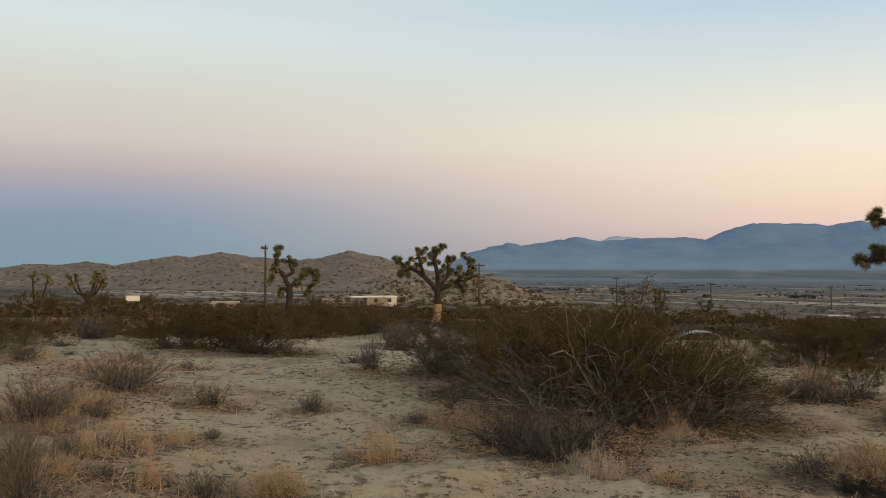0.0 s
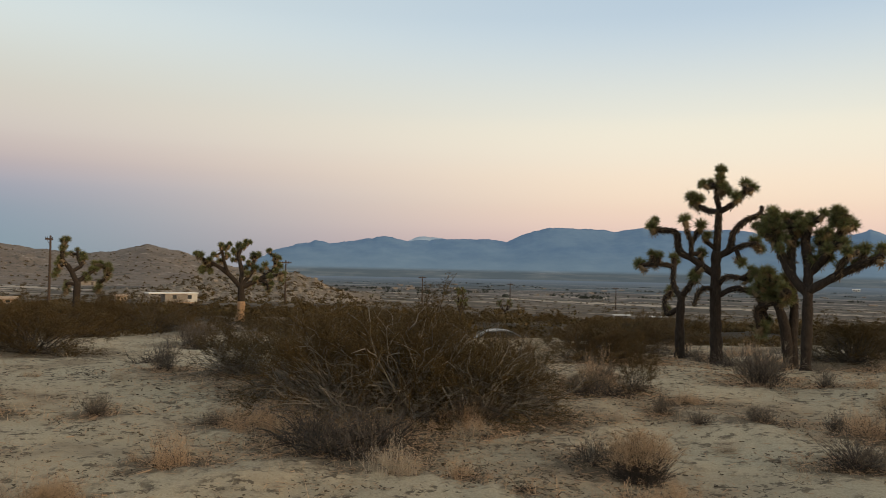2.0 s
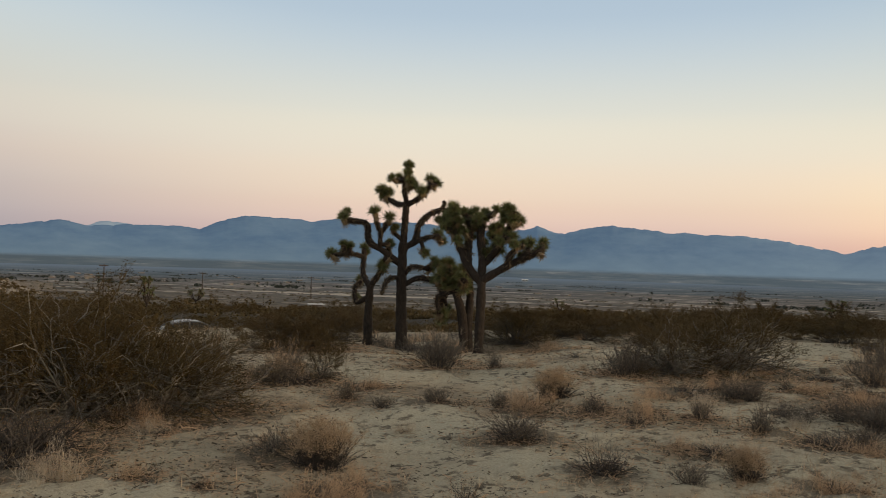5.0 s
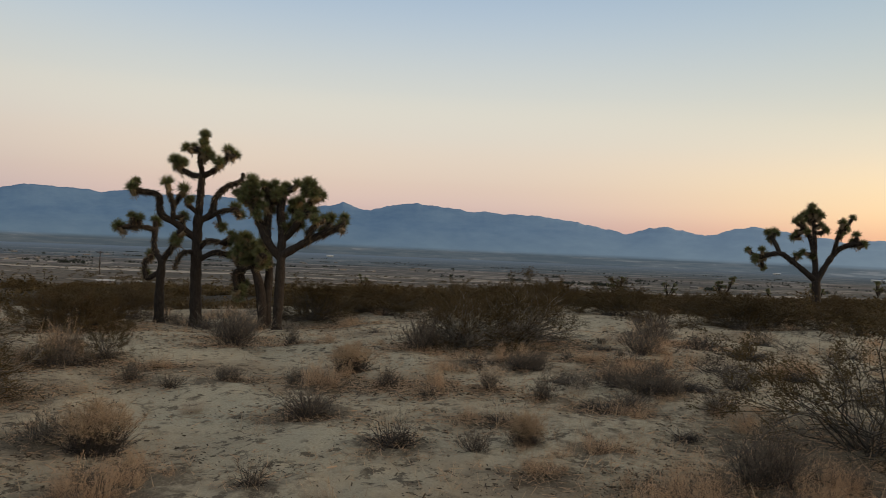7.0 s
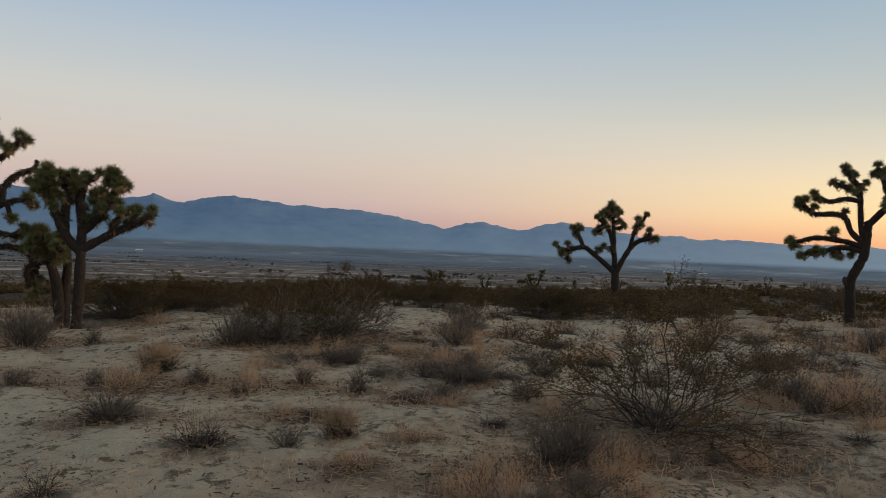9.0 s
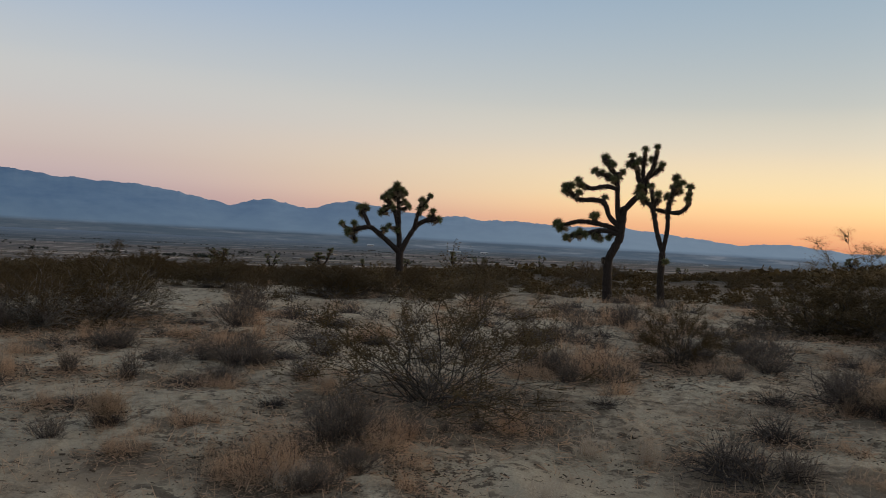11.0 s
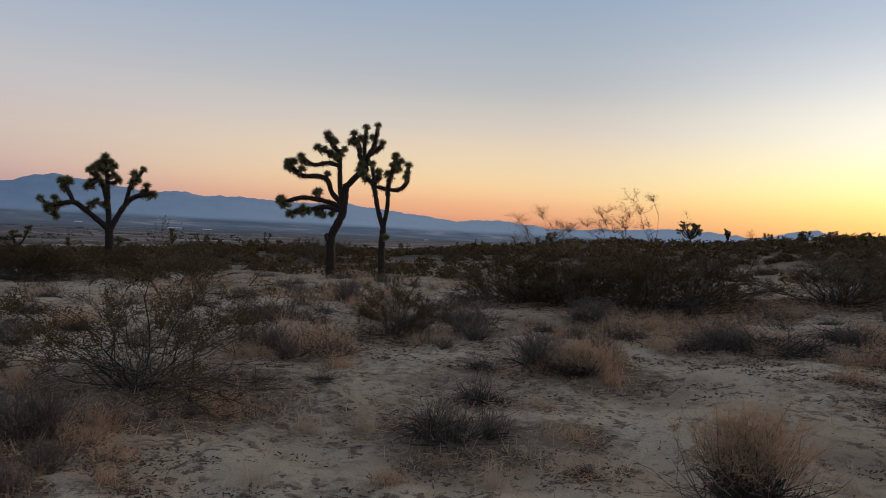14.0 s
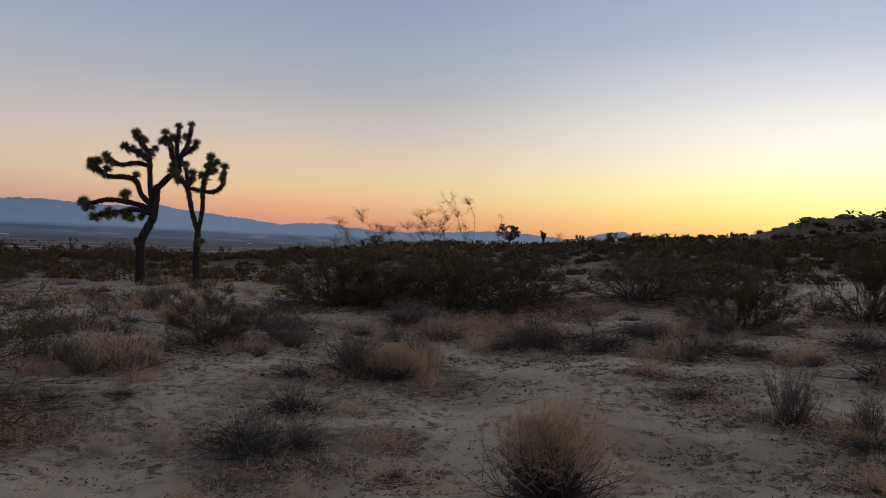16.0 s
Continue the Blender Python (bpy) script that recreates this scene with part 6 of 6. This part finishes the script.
def small_house(name, m, w, d, h, wall, roof, label, category, group=""):
    """Gabled or low building with door and two windows."""
    home = thing(name, m, label, category, group)
    g = Geo()
    g.box((-w / 2, -d / 2, -0.5), (w / 2, d / 2, h))
    part("wall", g.mesh("wall", wall, False), home)
    g = Geo()
    n = 0.35
    g.v = [Vector(p) for p in ((-w / 2 - n, -d / 2 - n, h), (w / 2 + n, -d / 2 - n, h), (w / 2 + n, d / 2 + n, h), (-w / 2 - n, d / 2 + n, h), (-w / 2 - n, 0, h * 1.38), (w / 2 + n, 0, h * 1.38))]
    g.f, g.m = [(0, 1, 5, 4), (2, 3, 4, 5), (1, 2, 5), (3, 0, 4), (3, 2, 1, 0)], [0] * 5
    part("roof", g.mesh("roof", roof, False), home)
    for u in (-w * 0.28, w * 0.28):
        g = Geo()
        g.box((u - w * 0.08, -d / 2 - 0.05, h * 0.4), (u + w * 0.08, -d / 2, h * 0.8))
        part("window", g.mesh("window", M_GLASS, False), home)
    g = Geo()
    g.box((-w * 0.05, -d / 2 - 0.06, -0.2), (w * 0.05, -d / 2, h * 0.78))
    part("door", g.mesh("door", M_SHINGLE, False), home)
    return home


def sign_box(az, r):
    x, y, z = place(az, r)
    ob = thing("sign_board", pose(x, y, z, 0, 0, -az - 8), "small blank white board on two thin posts", "sign")
    g = Geo()
    g.box((-0.68, -0.03, 1.25), (0.68, 0.03, 1.82), 0, 0.01)
    part("board", g.mesh("board", M_ROOF, False), ob)
    for u in (-0.35, 0.35):
        g = Geo()
        g.tube([(u, 0.06, -0.3), (u, 0.06, 1.7)], [0.035, 0.03], 6)
        part("post", g.mesh("post", M_POLE), ob)


def parked_car(az, r, turn):
    """Silver sedan, nose along +x."""
    x, y, z = place(az, r)
    car = thing("parked_car", pose(x, y, z, 0, 0, -az + turn), "silver sedan parked in a dip behind desert bushes", "car")
    lower = [(-2.2, 0.45), (-2.25, 0.75), (-2.1, 0.98), (-1.2, 1.02), (0.75, 1.0), (1.9, 0.84), (2.22, 0.66), (2.25, 0.42)]
    cabin = [(-1.75, 1.0), (-1.05, 1.36), (-0.3, 1.44), (0.35, 1.40), (1.15, 1.0)]

    def loft(profile, wide, inset, floor, mat, name):
        bm = bmesh.new()
        rows = []
        for v, k in ((-wide, inset), (-wide * 0.96, 0.0), (wide * 0.96, 0.0), (wide, inset)):
            rows.append([bm.verts.new((a, v, b - (k if b > floor + 0.1 else 0))) for a, b in profile])
        for p, q in zip(rows, rows[1:]):
            for i in range(len(profile) - 1):
                bm.faces.new((p[i], p[i + 1], q[i + 1], q[i]))
        bm.faces.new(rows[0][::-1])
        bm.faces.new(rows[-1])
        bmesh.ops.recalc_face_normals(bm, faces=bm.faces)
        me = bpy.data.meshes.new(name)
        bm.to_mesh(me)
        bm.free()
        me.materials.append(mat)
        return part(name, me, car)

    loft(lower, 0.88, 0.06, 0.5, M_CAR, "body")
    roof = [(-1.15, 1.33), (-0.9, 1.43), (-0.3, 1.47), (0.3, 1.44), (0.45, 1.38)]
    loft(cabin, 0.72, 0.05, 1.0, M_GLASS, "windscreen_glass")
    loft(roof, 0.70, 0.03, 1.2, M_CAR, "roof")
    for s in (-1, 1):
        for a, b in (((0.42, s * 0.68, 1.40), (1.15, s * 0.74, 1.0)), ((-0.3, s * 0.71, 1.42), (-0.3, s * 0.75, 1.0)), ((-1.1, s * 0.68, 1.36), (-1.75, s * 0.74, 1.0))):
            g = Geo()
            g.tube([a, b], [0.035, 0.04], 5)
            part("pillar", g.mesh("pillar", M_CAR), car)
        g = Geo()
        g.box((0.75, s * 0.98 - 0.09, 0.98), (0.88, s * 0.98 + 0.09, 1.12), 0, 0.02)
        part("mirror", g.mesh("mirror", M_CAR, False), car)
        g = Geo()
        g.box((2.12, s * 0.62 - 0.18, 0.62), (2.25, s * 0.62 + 0.18, 0.76), 0, 0.03)
        part("headlight", g.mesh("headlight", M_ROOF, False), car)
        for u in (-1.38, 1.4):
            wheel = part("wheel", None, car, Matrix.Translation((u, s * 0.78, 0.31)))
            g = Geo()
            g.tube([(0, -0.1, 0), (0, -0.08, 0), (0, 0.08, 0), (0, 0.1, 0)], [0.27, 0.31, 0.31, 0.27], 18)
            part("tyre", g.mesh("tyre", M_TYRE), wheel)
            g = Geo()
            g.tube([(0, -0.105 * s, 0), (0, 0.11 * s, 0)], [0.18, 0.19], 12)
            part("rim", g.mesh("rim", M_CAR), wheel)


def build_built():
    for az, r, tall, turn in ((-11.87, 118, 9.0, 70), (2.97, 167, 9.0, 20), (12.47, 250, 9.0, 20), (18.63, 298, 9.0, 20), (25.9, 330, 9.0, 20)):
        utility_pole(az, r, tall, turn)
    mobile_home(-4.5, 150)
    sign_box(-20.4, 90)
    parked_car(18.2, 49, 12)
    for i, (az, r, w, h) in enumerate(((17.3, 43, 0.9, 0.95), (20.9, 42, 0.7, 0.6), (18.4, 40, 0.6, 0.55), (22.2, 44, 0.8, 0.8))):
        x, y, z = place(az, r)
        K_BACK.put(x, y, w, h, i)
    x, y, z = place(-7.64, 190)
    small_house("shed", pose(x, y, z, 0, 0, 20), 2.2, 2.0, 1.1, M_TAN, M_TAN, "small tan shed standing in desert scrub", "shed")
    x, y, z = place(-14.5, 122)
    small_house("shed", pose(x, y, z, 0, 0, 5), 3.2, 1.6, 0.8, M_TAN, M_TAN, "long low tan shed in desert scrub", "shed")
    x, y, z = place(-9.4, 640)
    small_house("house", pose(x, y, z + 2.0, 0, 0, 12), 15, 8, 2.6, M_DRAB, M_SHINGLE, "pale house with a dark roof on the hill slope", "house")
    rnd = random.Random(12)
    spots = [(10.5, 1100, 1.0), (20.3, 900, 0.9), (21.4, 950, 0.9), (11.6, 1150, 1.1), (14.5, 1300, 1.2)]
    spots += [(rnd.uniform(9, 72), rnd.uniform(700, 1900), rnd.uniform(0.5, 1.1)) for _ in range(44)]
    first = None
    for i, (az, r, s) in enumerate(spots):
        x, y, z = place(az, r)
        m = pose(x, y, z, 0, 0, rnd.uniform(0, 180))
        if first is None:
            first = small_house("house", m, 9, 6, 2.0, M_DRAB, M_DRAB, "small pale house far off on the valley floor", "house", "houses in the valley")
        else:
            copy_thing(first, m @ Matrix.Diagonal((s * 1.3, s, s * 0.8, 1)))
    for az, r, w in ((26.3, 186, 3.8), (28.8, 190, 4.4)):
        x, y, z = place(az, r)
        small_house("shed", pose(x, y, z, 0, 0, -az + 8), w * 0.8, 2.0, 0.6, M_DRAB, M_WHITE, "low pale shed half hidden by desert scrub", "shed", "low sheds")
    shed = None
    for az, el, w in ((40.8, -0.9, 14), (76.9, -0.9, 40), (79.0, -0.95, 24), (94.0, -0.9, 14), (71.0, -1.0, 26), (34.0, -1.1, 20)):
        r = 600.0
        while r < 3300 and place(az, r)[2] < 1.53 + r * math.tan(radians(el)):
            r *= 1.01
        if r > 3300:
            r = 2600
        x, y, z = place(az, r)
        m = pose(x, y, z, 0, 0, -az)
        if shed is None:
            shed = small_house("warehouse", m, 20, 12, 5, M_WHITE, M_ROOF, "long white warehouse far off in the valley", "warehouse", "warehouses in the valley")
        else:
            copy_thing(shed, m @ Matrix.Diagonal((w / 20, 1, 1, 1)))
    rock_field("knoll_boulders", bpy.data.objects["rocky_knoll"], 0.22, 0.3, 1.7, 41, "pale granite boulders scattered over the knoll")
    bush_field("knoll_scrub", bpy.data.objects["rocky_knoll"], 0.10, 0.5, 1.1, 42, "dark scrub growing between the knoll's boulders")
    rock_field("hill_boulders", bpy.data.objects["brown_hills"], 0.09, 1.0, 3.6, 43, "boulders scattered over the brown hills")
    bush_field("hill_scrub", bpy.data.objects["brown_hills"], 0.07, 1.2, 3.0, 44, "dark scrub dotted over the brown hills")
    build_boulders()
    build_branches()


build_built()
